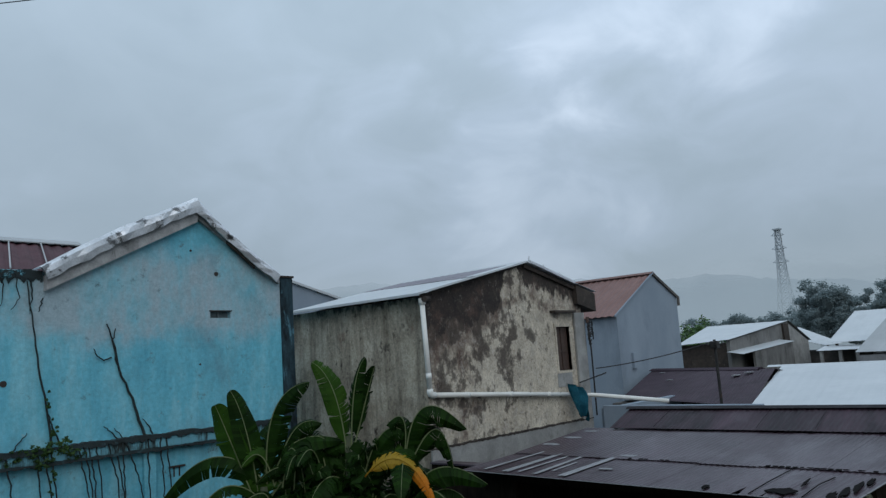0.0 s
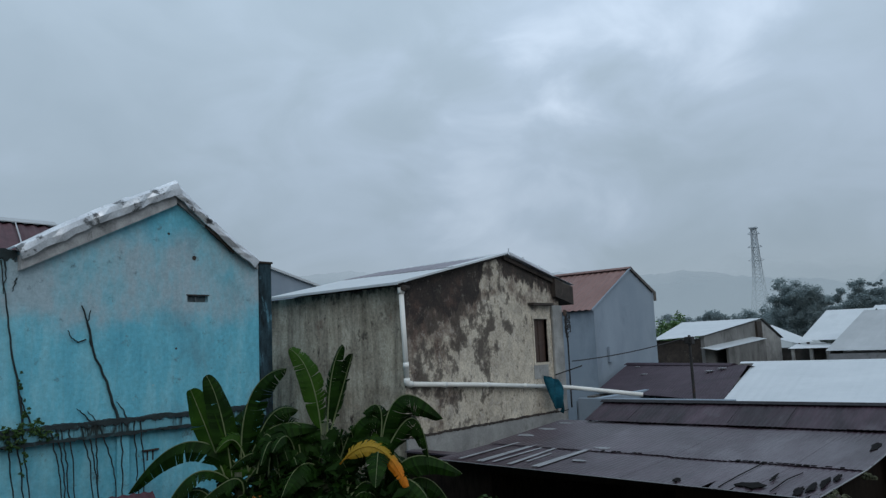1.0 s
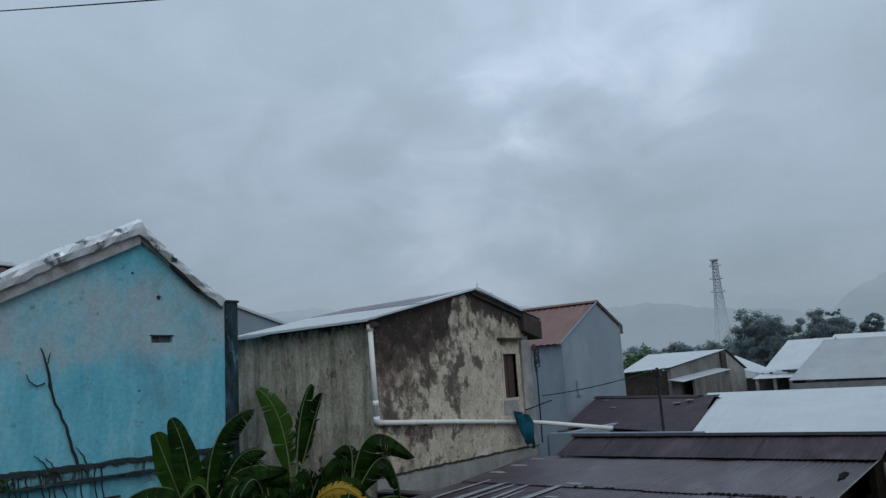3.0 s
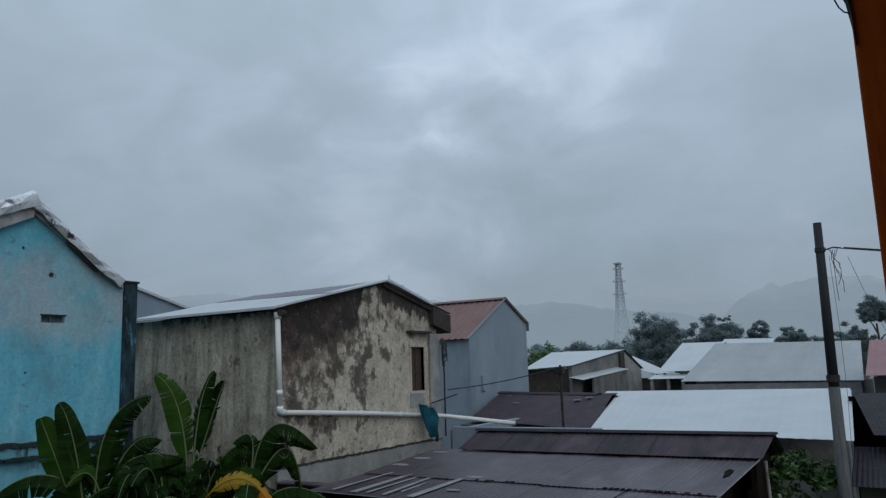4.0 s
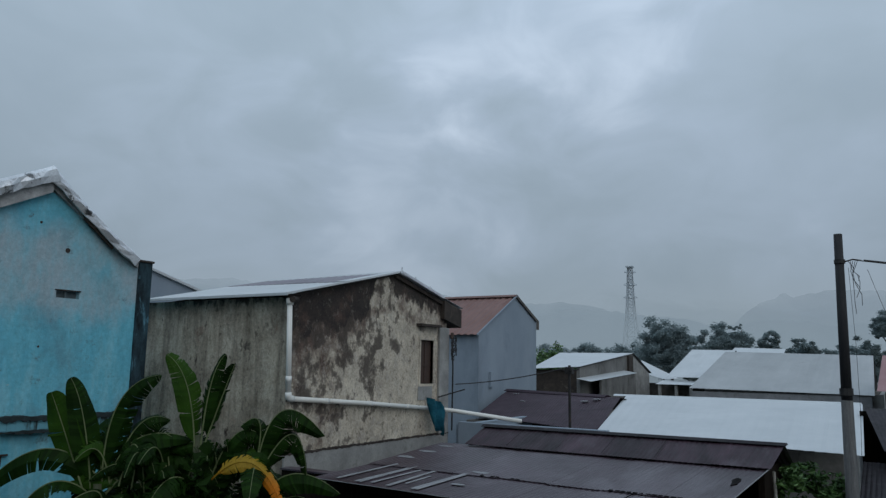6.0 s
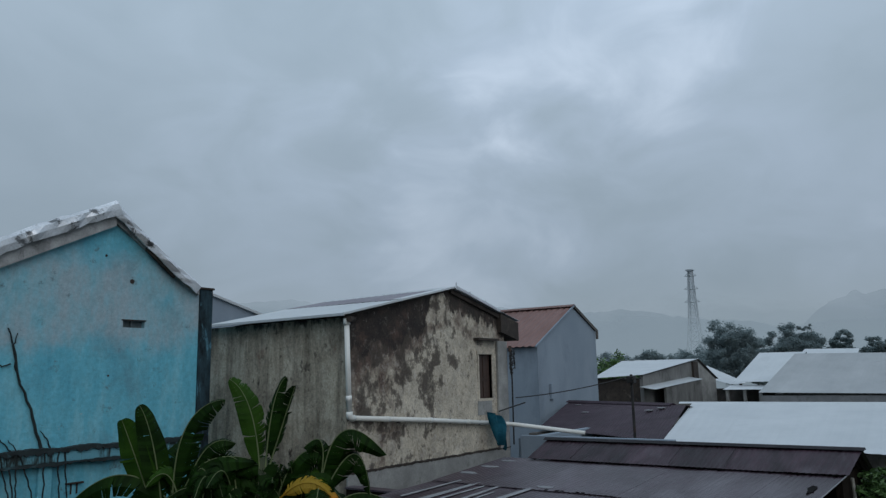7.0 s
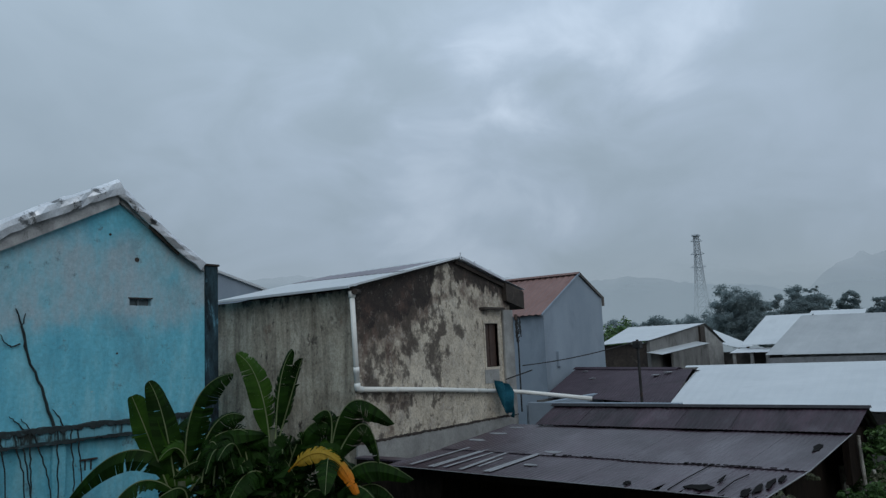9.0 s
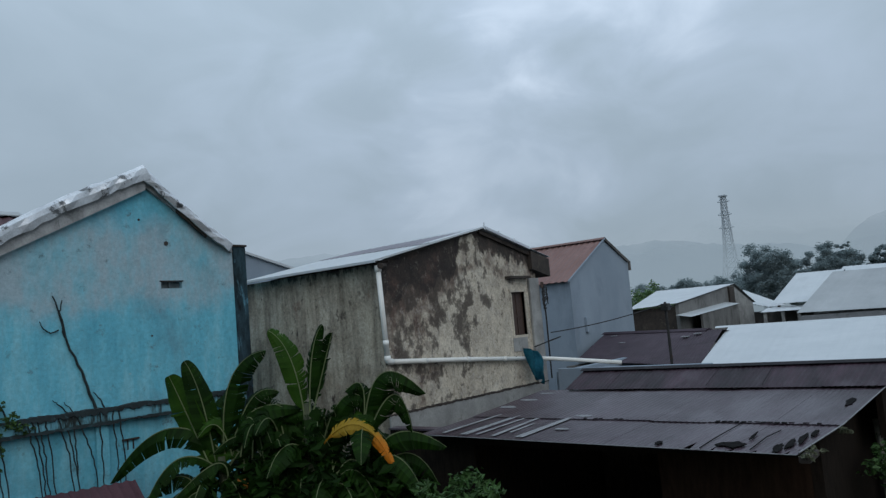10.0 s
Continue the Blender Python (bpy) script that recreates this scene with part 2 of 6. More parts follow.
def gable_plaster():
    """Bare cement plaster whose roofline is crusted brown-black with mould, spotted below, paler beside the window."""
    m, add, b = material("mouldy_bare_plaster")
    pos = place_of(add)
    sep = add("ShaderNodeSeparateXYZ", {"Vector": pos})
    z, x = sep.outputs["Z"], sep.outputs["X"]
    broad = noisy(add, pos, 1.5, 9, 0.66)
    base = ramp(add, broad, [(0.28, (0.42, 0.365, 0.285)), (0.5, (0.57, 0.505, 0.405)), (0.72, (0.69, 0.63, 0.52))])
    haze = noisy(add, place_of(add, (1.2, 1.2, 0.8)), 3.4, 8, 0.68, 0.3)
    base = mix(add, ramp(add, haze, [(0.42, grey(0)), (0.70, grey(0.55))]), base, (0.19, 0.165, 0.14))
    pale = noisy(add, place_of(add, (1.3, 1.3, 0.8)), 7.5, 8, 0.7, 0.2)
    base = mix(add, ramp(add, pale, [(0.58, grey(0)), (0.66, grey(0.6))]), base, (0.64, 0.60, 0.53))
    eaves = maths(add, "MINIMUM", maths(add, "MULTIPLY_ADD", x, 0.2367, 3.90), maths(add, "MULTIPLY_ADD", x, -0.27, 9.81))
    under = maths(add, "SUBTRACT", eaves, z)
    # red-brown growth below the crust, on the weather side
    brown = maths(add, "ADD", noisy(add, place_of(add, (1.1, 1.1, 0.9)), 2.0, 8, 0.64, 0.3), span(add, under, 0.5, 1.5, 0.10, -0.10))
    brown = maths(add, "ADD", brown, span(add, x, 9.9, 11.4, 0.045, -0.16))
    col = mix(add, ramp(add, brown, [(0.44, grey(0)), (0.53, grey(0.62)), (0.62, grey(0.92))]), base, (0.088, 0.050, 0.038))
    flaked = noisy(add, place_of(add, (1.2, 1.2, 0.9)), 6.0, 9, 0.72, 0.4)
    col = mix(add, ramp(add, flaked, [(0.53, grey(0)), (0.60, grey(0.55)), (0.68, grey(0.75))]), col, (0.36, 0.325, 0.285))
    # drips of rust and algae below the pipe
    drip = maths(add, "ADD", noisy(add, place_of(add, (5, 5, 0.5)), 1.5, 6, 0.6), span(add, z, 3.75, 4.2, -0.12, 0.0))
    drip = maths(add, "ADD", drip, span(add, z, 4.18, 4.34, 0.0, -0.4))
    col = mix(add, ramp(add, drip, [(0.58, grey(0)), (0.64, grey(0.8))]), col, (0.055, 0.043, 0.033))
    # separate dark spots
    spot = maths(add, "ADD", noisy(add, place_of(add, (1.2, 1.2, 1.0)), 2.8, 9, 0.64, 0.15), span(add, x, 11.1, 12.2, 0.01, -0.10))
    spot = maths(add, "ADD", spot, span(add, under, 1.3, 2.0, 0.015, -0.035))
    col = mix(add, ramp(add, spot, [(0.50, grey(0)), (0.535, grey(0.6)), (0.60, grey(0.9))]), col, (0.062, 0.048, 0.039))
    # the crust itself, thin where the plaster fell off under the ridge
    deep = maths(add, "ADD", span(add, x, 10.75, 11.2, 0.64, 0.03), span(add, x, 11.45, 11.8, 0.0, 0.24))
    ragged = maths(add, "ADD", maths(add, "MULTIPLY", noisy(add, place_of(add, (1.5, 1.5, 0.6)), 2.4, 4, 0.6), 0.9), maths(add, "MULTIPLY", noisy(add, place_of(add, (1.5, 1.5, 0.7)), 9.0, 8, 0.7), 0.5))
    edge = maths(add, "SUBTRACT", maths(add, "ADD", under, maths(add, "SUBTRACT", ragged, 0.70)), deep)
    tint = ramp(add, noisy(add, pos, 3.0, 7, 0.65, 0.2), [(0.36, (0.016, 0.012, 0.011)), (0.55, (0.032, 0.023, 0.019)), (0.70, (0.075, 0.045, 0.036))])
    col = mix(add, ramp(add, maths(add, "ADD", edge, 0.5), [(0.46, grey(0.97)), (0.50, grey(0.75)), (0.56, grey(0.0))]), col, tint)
    fleck = noisy(add, place_of(add, (1.0, 1.0, 0.7)), 11, 9, 0.74, 0.3)
    col = mix(add, ramp(add, fleck, [(0.58, grey(0)), (0.62, grey(0.5)), (0.70, grey(0.75))]), col, (0.060, 0.048, 0.038))
    col = mix(add, ramp(add, fleck, [(0.34, grey(0.22)), (0.43, grey(0))]), col, (0.56, 0.52, 0.46))
    fine = noisy(add, pos, 24, 7, 0.75)
    col = mix(add, 1.0, col, ramp(add, fine, [(0.28, grey(0.58)), (0.72, grey(1.26))]), "MULTIPLY")
    link(m, col, b, "Base Color")
    b.inputs["Roughness"].default_value = 0.88
    h = maths(add, "ADD", maths(add, "MULTIPLY", haze, 0.8), maths(add, "MULTIPLY", fine, 0.5))
    link(m, add("ShaderNodeBump", {"Height": h, "Strength": 0.55, "Distance": 0.03}).outputs[0], b, "Normal")
    return m


def leaf_green(name, a, c, gloss=0.42, vary=0.35, shine=0.35, through_light=0.0):
    """Leaf tissue; through_light: the share of light that passes the blade."""
    m, add, b = material(name)
    pos = place_of(add)
    col = ramp(add, noisy(add, pos, 3.5, 5), [(0.3, a), (0.7, c)])
    r = add("ShaderNodeNewGeometry").outputs["Random Per Island"]
    v = maths(add, "ADD", 1 - vary, maths(add, "MULTIPLY", r, 2 * vary))
    col = mix(add, 1.0, col, add("ShaderNodeCombineColor", {0: v, 1: v, 2: v}).outputs[0], "MULTIPLY")
    link(m, col, b, "Base Color")
    b.inputs["Roughness"].default_value = gloss
    b.inputs["Specular IOR Level"].default_value = shine
    if through_light:
        thin = add("ShaderNodeBsdfTranslucent", {"Color": col})
        both = add("ShaderNodeMixShader", {0: through_light, 1: b.outputs[0], 2: thin.outputs[0]})
        end = next(n for n in m.node_tree.nodes if n.type == "OUTPUT_MATERIAL")
        m.node_tree.links.new(both.outputs[0], end.inputs["Surface"])
    return m


def withered_leaf():
    """A dying banana leaf, olive-yellow at its stalk and orange towards the tip."""
    m, add, b = material("withering_banana_leaf")
    pos = place_of(add)
    z = add("ShaderNodeSeparateXYZ", {"Vector": pos}).outputs["Z"]
    k = maths(add, "ADD", z, maths(add, "MULTIPLY", maths(add, "SUBTRACT", noisy(add, pos, 6.0, 6, 0.6), 0.5), 0.35))
    col = mix(add, span(add, k, 3.60, 3.80), (0.50, 0.155, 0.008), (0.27, 0.175, 0.014))
    veins = noisy(add, place_of(add, (3, 3, 1)), 22, 4, 0.6)
    col = mix(add, ramp(add, veins, [(0.50, grey(0)), (0.72, grey(0.7))]), col, (0.16, 0.075, 0.012))
    link(m, col, b, "Base Color")
    b.inputs["Roughness"].default_value = 0.6
    b.inputs["Specular IOR Level"].default_value = 0.2
    return m


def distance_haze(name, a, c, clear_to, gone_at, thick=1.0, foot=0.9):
    """Far slopes, a plain backdrop glowing in painted mist, that dissolves into the low cloud between two heights."""
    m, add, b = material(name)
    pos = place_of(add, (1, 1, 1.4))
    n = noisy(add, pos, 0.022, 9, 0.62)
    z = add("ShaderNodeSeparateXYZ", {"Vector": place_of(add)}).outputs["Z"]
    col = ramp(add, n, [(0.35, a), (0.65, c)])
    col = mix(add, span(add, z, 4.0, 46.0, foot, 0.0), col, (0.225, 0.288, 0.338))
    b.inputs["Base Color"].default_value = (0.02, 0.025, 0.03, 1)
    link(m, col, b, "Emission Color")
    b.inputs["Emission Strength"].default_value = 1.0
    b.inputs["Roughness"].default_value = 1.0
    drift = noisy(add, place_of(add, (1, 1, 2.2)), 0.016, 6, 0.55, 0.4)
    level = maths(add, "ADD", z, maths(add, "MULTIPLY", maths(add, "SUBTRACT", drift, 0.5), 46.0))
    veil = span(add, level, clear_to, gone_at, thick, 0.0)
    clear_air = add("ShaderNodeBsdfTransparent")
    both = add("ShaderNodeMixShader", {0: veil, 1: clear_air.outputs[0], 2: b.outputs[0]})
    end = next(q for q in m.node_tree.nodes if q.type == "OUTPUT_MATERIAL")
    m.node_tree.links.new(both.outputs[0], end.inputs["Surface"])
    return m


BLUE = blue_paint()
LEDGE = algae_ledge()
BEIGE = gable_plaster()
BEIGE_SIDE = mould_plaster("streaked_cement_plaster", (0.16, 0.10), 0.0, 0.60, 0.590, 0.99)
MOULD = surface("black_mouldy_concrete", (0.022, 0.017, 0.014), (0.055, 0.042, 0.034), 4, stain=(0.15, 0.13, 0.105), stain_at=(0.60, 0.72), stain_scale=2.2, rough=(0.8, 0.95))
CONCRETE = surface("grey_cement", (0.20, 0.20, 0.195), (0.36, 0.36, 0.345), 2.4, stain=(0.075, 0.07, 0.06), stain_scale=1.8)
DARK_PLASTER = surface("dark_damp_plaster", (0.05, 0.046, 0.042), (0.12, 0.11, 0.10), 2.0, stain=(0.02, 0.018, 0.016), stain_scale=1.2)
BLUEGREY = surface("blue_grey_wall_paint", (0.20, 0.25, 0.305), (0.255, 0.31, 0.37), 0.8, stain=(0.15, 0.185, 0.225), stain_at=(0.55, 0.8), stain_scale=0.9, rough=(0.7, 0.9), grain=0.1, bump=0.15, stretch=(1, 1, 0.5))
COLUMN = surface("mouldy_blue_column_paint", (0.008, 0.011, 0.013), (0.035, 0.072, 0.092), 6, stain=(0.10, 0.24, 0.31), stain_at=(0.57, 0.66), stain_scale=4, stretch=(1.6, 1.6, 0.5), rough=(0.8, 0.95), spec=0.2)
# the pale grey stain paints part of the wet sheen into the colour
DARK_ROOF = surface("wet_dark_purple_roof_sheet", (0.023, 0.0125, 0.0175), (0.064, 0.043, 0.056), 1.3, stain=(0.093, 0.079, 0.092), stain_at=(0.49, 0.68), stain_scale=0.8, stretch=(0.7, 1.1, 1), rough=(0.26, 0.50), metal=0.0, bump=0.16, rnd=0.14, spec=0.36)
OLD_ROOF = surface("old_blackened_purple_roof_sheet", (0.010, 0.005, 0.008), (0.048, 0.026, 0.037), 2.4, stain=(0.065, 0.052, 0.062), stain_at=(0.56, 0.72), stain_scale=2.0, stretch=(0.6, 1.3, 1), rough=(0.4, 0.7), bump=0.2, rnd=0.25, spec=0.28)
PURPLE_ROOF = surface("purple_brown_roof_sheet", (0.034, 0.022, 0.031), (0.058, 0.039, 0.052), 1.5, stain=(0.022, 0.015, 0.020), stain_scale=1.0, spec=0.25, rough=(0.6, 0.85), bump=0.1, rnd=0.12)
WET_PURPLE = surface("wet_grey_purple_roof_sheet", (0.13, 0.108, 0.134), (0.19, 0.168, 0.20), 1.2, stain=(0.10, 0.080, 0.096), stain_scale=0.9, rough=(0.3, 0.55), bump=0.06, rnd=0.04, grain=0.08)
MAROON_ROOF = surface("maroon_roof_sheet", (0.05, 0.020, 0.026), (0.085, 0.036, 0.044), 1.5, spec=0.25, rough=(0.6, 0.85), bump=0.1, rnd=0.1)
WHITE_ROOF = surface("wet_zinc_roof_sheet", (0.47, 0.502, 0.520), (0.55, 0.578, 0.595), 0.8, stain=(0.39, 0.412, 0.425), stain_at=(0.58, 0.85), stain_scale=0.5, rough=(0.28, 0.5), metal=0.15, bump=0.05, rnd=0.015, grain=0.06)
GREY_ROOF = surface("dull_zinc_roof_sheet", (0.30, 0.318, 0.328), (0.385, 0.402, 0.412), 0.8, stain=(0.25, 0.258, 0.265), stain_scale=0.5, rough=(0.35, 0.6), metal=0.1, bump=0.05, rnd=0.02, grain=0.08)
RED_ROOF = surface("faded_red_roof", (0.165, 0.088, 0.076), (0.215, 0.125, 0.112), 1.0, stain=(0.14, 0.06, 0.05), stain_scale=0.7, rough=(0.6, 0.85), rnd=0.08)
PINK_ROOF = surface("faded_pink_roof", (0.26, 0.135, 0.142), (0.32, 0.185, 0.190), 0.8, rough=(0.5, 0.8), rnd=0.05)
STRIP = surface("dull_patch_metal", (0.17, 0.175, 0.185), (0.26, 0.265, 0.275), 3, stain=(0.08, 0.07, 0.07), stain_scale=4, rough=(0.4, 0.6))
GAP_BLACK = surface("matt_black_gap", (0.004, 0.0035, 0.0035), (0.010, 0.009, 0.009), 9, rough=(0.8, 0.95), spec=0.08)
# near-black, for dark timber and for shade painted onto walls and gaps
SHADE_WOOD = surface("dark_timber_and_shade", (0.010, 0.008, 0.007), (0.024, 0.018, 0.014), 6, stretch=(3, 3, 0.6), rough=(0.85, 0.95), spec=0.05)
DAMP_CEMENT = surface("damp_dark_cement", (0.10, 0.098, 0.094), (0.21, 0.208, 0.20), 1.6, stain=(0.045, 0.042, 0.038), stain_at=(0.52, 0.68), stain_scale=1.2, stretch=(1, 1, 0.5))
SHED_ROOF = surface("sooty_wet_roof_sheet", (0.006, 0.005, 0.007), (0.024, 0.019, 0.025), 3.0, stain=(0.05, 0.045, 0.052), stain_at=(0.60, 0.70), stain_scale=5.0, rough=(0.45, 0.75), bump=0.2, rnd=0.15, spec=0.22)
VENT_GREY = surface("damp_grey_vent_block", (0.07, 0.09, 0.10), (0.15, 0.18, 0.19), 6, stain=(0.03, 0.035, 0.035), stain_scale=5, rough=(0.85, 0.95), spec=0.2)
# brown boards, darkened to hold the shade under the eave
DIM_BOARDS = surface("shade_brown_boards", (0.016, 0.009, 0.006), (0.034, 0.020, 0.013), 5, stretch=(3, 3, 0.6), rough=(0.85, 0.95), spec=0.05)
ALGAE = surface("blue_black_algae", (0.010, 0.016, 0.017), (0.022, 0.038, 0.042), 9, stain=(0.05, 0.12, 0.14), stain_at=(0.62, 0.72), stain_scale=6, rough=(0.85, 0.95))
FOIL = surface("crumpled_aluminium_flashing", (0.50, 0.52, 0.55), (0.80, 0.82, 0.85), 3, stain=(0.13, 0.135, 0.14), stain_at=(0.585, 0.63), stain_scale=3.2, rough=(0.3, 0.55), metal=0.55, bump=0.3)
FASCIA = surface("weathered_grey_fascia_cement", (0.20, 0.205, 0.205), (0.42, 0.425, 0.43), 5, stain=(0.06, 0.062, 0.060), stain_at=(0.56, 0.68), stain_scale=3)
PVC = surface("white_pvc", (0.66, 0.66, 0.62), (0.78, 0.78, 0.75), 2, stain=(0.45, 0.43, 0.38), stain_at=(0.6, 0.8), stain_scale=3, rough=(0.35, 0.55), bump=0.03, grain=0.05)
WOOD_DARK = surface("dark_brown_wood", (0.035, 0.020, 0.015), (0.075, 0.042, 0.03), 8, stretch=(6, 6, 0.6), rough=(0.5, 0.8))
ORANGE = surface("orange_brown_painted_wood", (0.21, 0.036, 0.004), (0.30, 0.056, 0.006), 5, stain=(0.13, 0.026, 0.009), stain_scale=4, stretch=(5, 5, 0.5), rough=(0.8, 0.95), grain=0.12, spec=0.06)
CLOTH = surface("teal_cloth", (0.010, 0.13, 0.20), (0.030, 0.23, 0.32), 6, rough=(0.8, 0.95), bump=0.2)
BLACK_IRON = surface("blackened_iron", (0.012, 0.012, 0.013), (0.035, 0.033, 0.032), 6, stain=(0.07, 0.04, 0.03), stain_scale=5, rough=(0.5, 0.8), metal=0.3)
POLE_WOOD = surface("tarred_pole", (0.008, 0.009, 0.012), (0.022, 0.022, 0.025), 6, stretch=(5, 5, 0.5), rough=(0.7, 0.9))
POLE_BASE = surface("weathered_grey_pole_base", (0.05, 0.05, 0.052), (0.12, 0.12, 0.118), 6, stretch=(5, 5, 0.5), rough=(0.7, 0.9))
CABLE = surface("black_cable", (0.012, 0.012, 0.013), (0.02, 0.02, 0.021), 8, rough=(0.5, 0.7), bump=0)
STEEL = surface("galvanised_steel", (0.38, 0.425, 0.465), (0.46, 0.505, 0.545), 0.5, rough=(0.5, 0.7), metal=0.2, bump=0)
BRANCH = surface("dead_vine_bark", (0.008, 0.016, 0.018), (0.022, 0.034, 0.034), 12, rough=(0.85, 0.95))
BARK = surface("tree_bark", (0.05, 0.042, 0.034), (0.11, 0.095, 0.08), 6, rough=(0.85, 0.95))
PALE_BARK = surface("pale_bark", (0.26, 0.25, 0.22), (0.45, 0.44, 0.40), 6, stain=(0.06, 0.07, 0.04), stain_scale=4, rough=(0.8, 0.95))
STEM = surface("banana_pseudostem", (0.030, 0.042, 0.018), (0.065, 0.072, 0.032), 7, stain=(0.05, 0.035, 0.02), stain_scale=5, stretch=(4, 4, 0.5))
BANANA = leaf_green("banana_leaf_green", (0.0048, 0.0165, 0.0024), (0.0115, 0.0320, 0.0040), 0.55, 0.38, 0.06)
BANANA_PALE = leaf_green("young_banana_leaf_green", (0.016, 0.047, 0.005), (0.029, 0.070, 0.008), 0.5, 0.12, 0.07)
MIDRIB = surface("banana_midrib", (0.10, 0.135, 0.055), (0.17, 0.20, 0.09), 9, bump=0)
YELLOW = withered_leaf()
ORANGE_LEAF = surface("withered_orange_leaf", (0.42, 0.13, 0.012), (0.52, 0.20, 0.02), 5, stain=(0.2, 0.08, 0.02), stain_scale=5)
# pale blue-grey: the haze of distance is mixed into the leaf colour
LEAF = leaf_green("haze_pale_tree_leaf", (0.225, 0.282, 0.295), (0.275, 0.335, 0.342), 0.9, 0.08, 0.05, 0.5)
LEAF_NEAR = leaf_green("green_shrub_leaf", (0.024, 0.058, 0.016), (0.050, 0.105, 0.028), 0.55, 0.35, 0.2)
LEAF_BRIGHT = leaf_green("fresh_tree_leaf", (0.05, 0.11, 0.03), (0.09, 0.17, 0.05), 0.5)
GRASS_DRY = leaf_green("half_dry_grass", (0.09, 0.10, 0.06), (0.17, 0.18, 0.12), 0.7, 0.3, 0.2, 0.3)
EARTH = surface("wet_earth_and_grass", (0.035, 0.040, 0.025), (0.075, 0.075, 0.05), 0.15, stain=(0.03, 0.05, 0.02), stain_scale=0.05, rough=(0.7, 0.95))
HILL_FAR = distance_haze("far_hill_painted_mist", (0.192, 0.252, 0.304), (0.222, 0.285, 0.338), 38.0, 78.0)
HILL_NEAR = distance_haze("near_hill_painted_mist", (0.190, 0.246, 0.302), (0.215, 0.276, 0.330), 24.0, 70.0, 0.85)
LOW_MIST = distance_haze("painted_low_mist", (0.205, 0.265, 0.312), (0.225, 0.288, 0.335), 4.0, 34.0, 0.72)


# ---------------------------------------------------------------- mesh helpers
def part(name, bm, mat, parent=None, label="", smooth=False):
    """Links a bmesh, in world places, as ONE mesh object under a thing or a part."""
    me = bpy.data.meshes.new(name)
    if isinstance(bm, tuple):
        me.from_pydata(bm[0], [], bm[1])
    else:
        bmesh.ops.recalc_face_normals(bm, faces=bm.faces)
        bm.to_mesh(me)
        bm.free()
    me.materials.append(mat)
    if smooth:
        me.polygons.foreach_set("use_smooth", [True] * len(me.polygons))
    me.update()
    ob = new(name, me)
    if parent is not None:
        ob.parent = parent
        if parent.type == "EMPTY":
            ob.matrix_parent_inverse = Matrix.Translation(parent.location).inverted()
    if label:
        tagged(ob, label)
    return ob


def thing(name, at, label, category, group="", kind=""):
    ob = new(name)
    ob.location = at
    ob.empty_display_size = 0.2
    return tagged(ob, label, category, group, kind)


def hexa(bm, p):
    """A solid from eight corners: four below, four above."""
    v = [bm.verts.new(q) for q in p]
    for f in ((3, 2, 1, 0), (4, 5, 6, 7), (0, 1, 5, 4), (1, 2, 6, 5), (2, 3, 7, 6), (3, 0, 4, 7)):
        bm.faces.new([v[i] for i in f])
    return v


def box(bm, lo, hi):
    (a, b, c), (d, e, f) = lo, hi
    return hexa(bm, [(a, b, c), (d, b, c), (d, e, c), (a, e, c), (a, b, f), (d, b, f), (d, e, f), (a, e, f)])


def solid(lo, hi, bevel=0.0):
    bm = bmesh.new()
    box(bm, lo, hi)
    if bevel:
        bmesh.ops.bevel(bm, geom=bm.edges[:], offset=bevel, segments=2, affect="EDGES", profile=0.6)
    return bm


def tube(bm, pts, r, n=7, r2=None, cap=True):
    """A round bar along points, tapering from r to r2."""
    pts = [Vector(p) for p in pts]
    r2 = r if r2 is None else r2
    rings, side = [], None
    for i, p in enumerate(pts):
        d = (pts[min(i + 1, len(pts) - 1)] - pts[max(i - 1, 0)]).normalized()
        if side is None:
            side = d.cross(Vector((0, 0, 1)) if abs(d.z) < 0.9 else Vector((1, 0, 0))).normalized()
        else:
            side = (side - d * side.dot(d)).normalized()
        other = d.cross(side)
        k = r + (r2 - r) * i / max(1, len(pts) - 1)
        rings.append([bm.verts.new(p + k * (side * math.cos(a) + other * math.sin(a))) for a in [2 * math.pi * j / n for j in range(n)]])
    for a, b in zip(rings, rings[1:]):
        for j in range(n):
            bm.faces.new((a[j], a[(j + 1) % n], b[(j + 1) % n], b[j]))
    if cap:
        bm.faces.new(rings[0][::-1])
        bm.faces.new(rings[-1])
    return bm


def bar(pts, r, n=7, r2=None):
    return tube(bmesh.new(), pts, r, n, r2)


def sag(a, b, drop, n=14):
    a, b = Vector(a), Vector(b)
    return [a.lerp(b, i / n) - Vector((0, 0, drop * 4 * (i / n) * (1 - i / n))) for i in range(n + 1)]


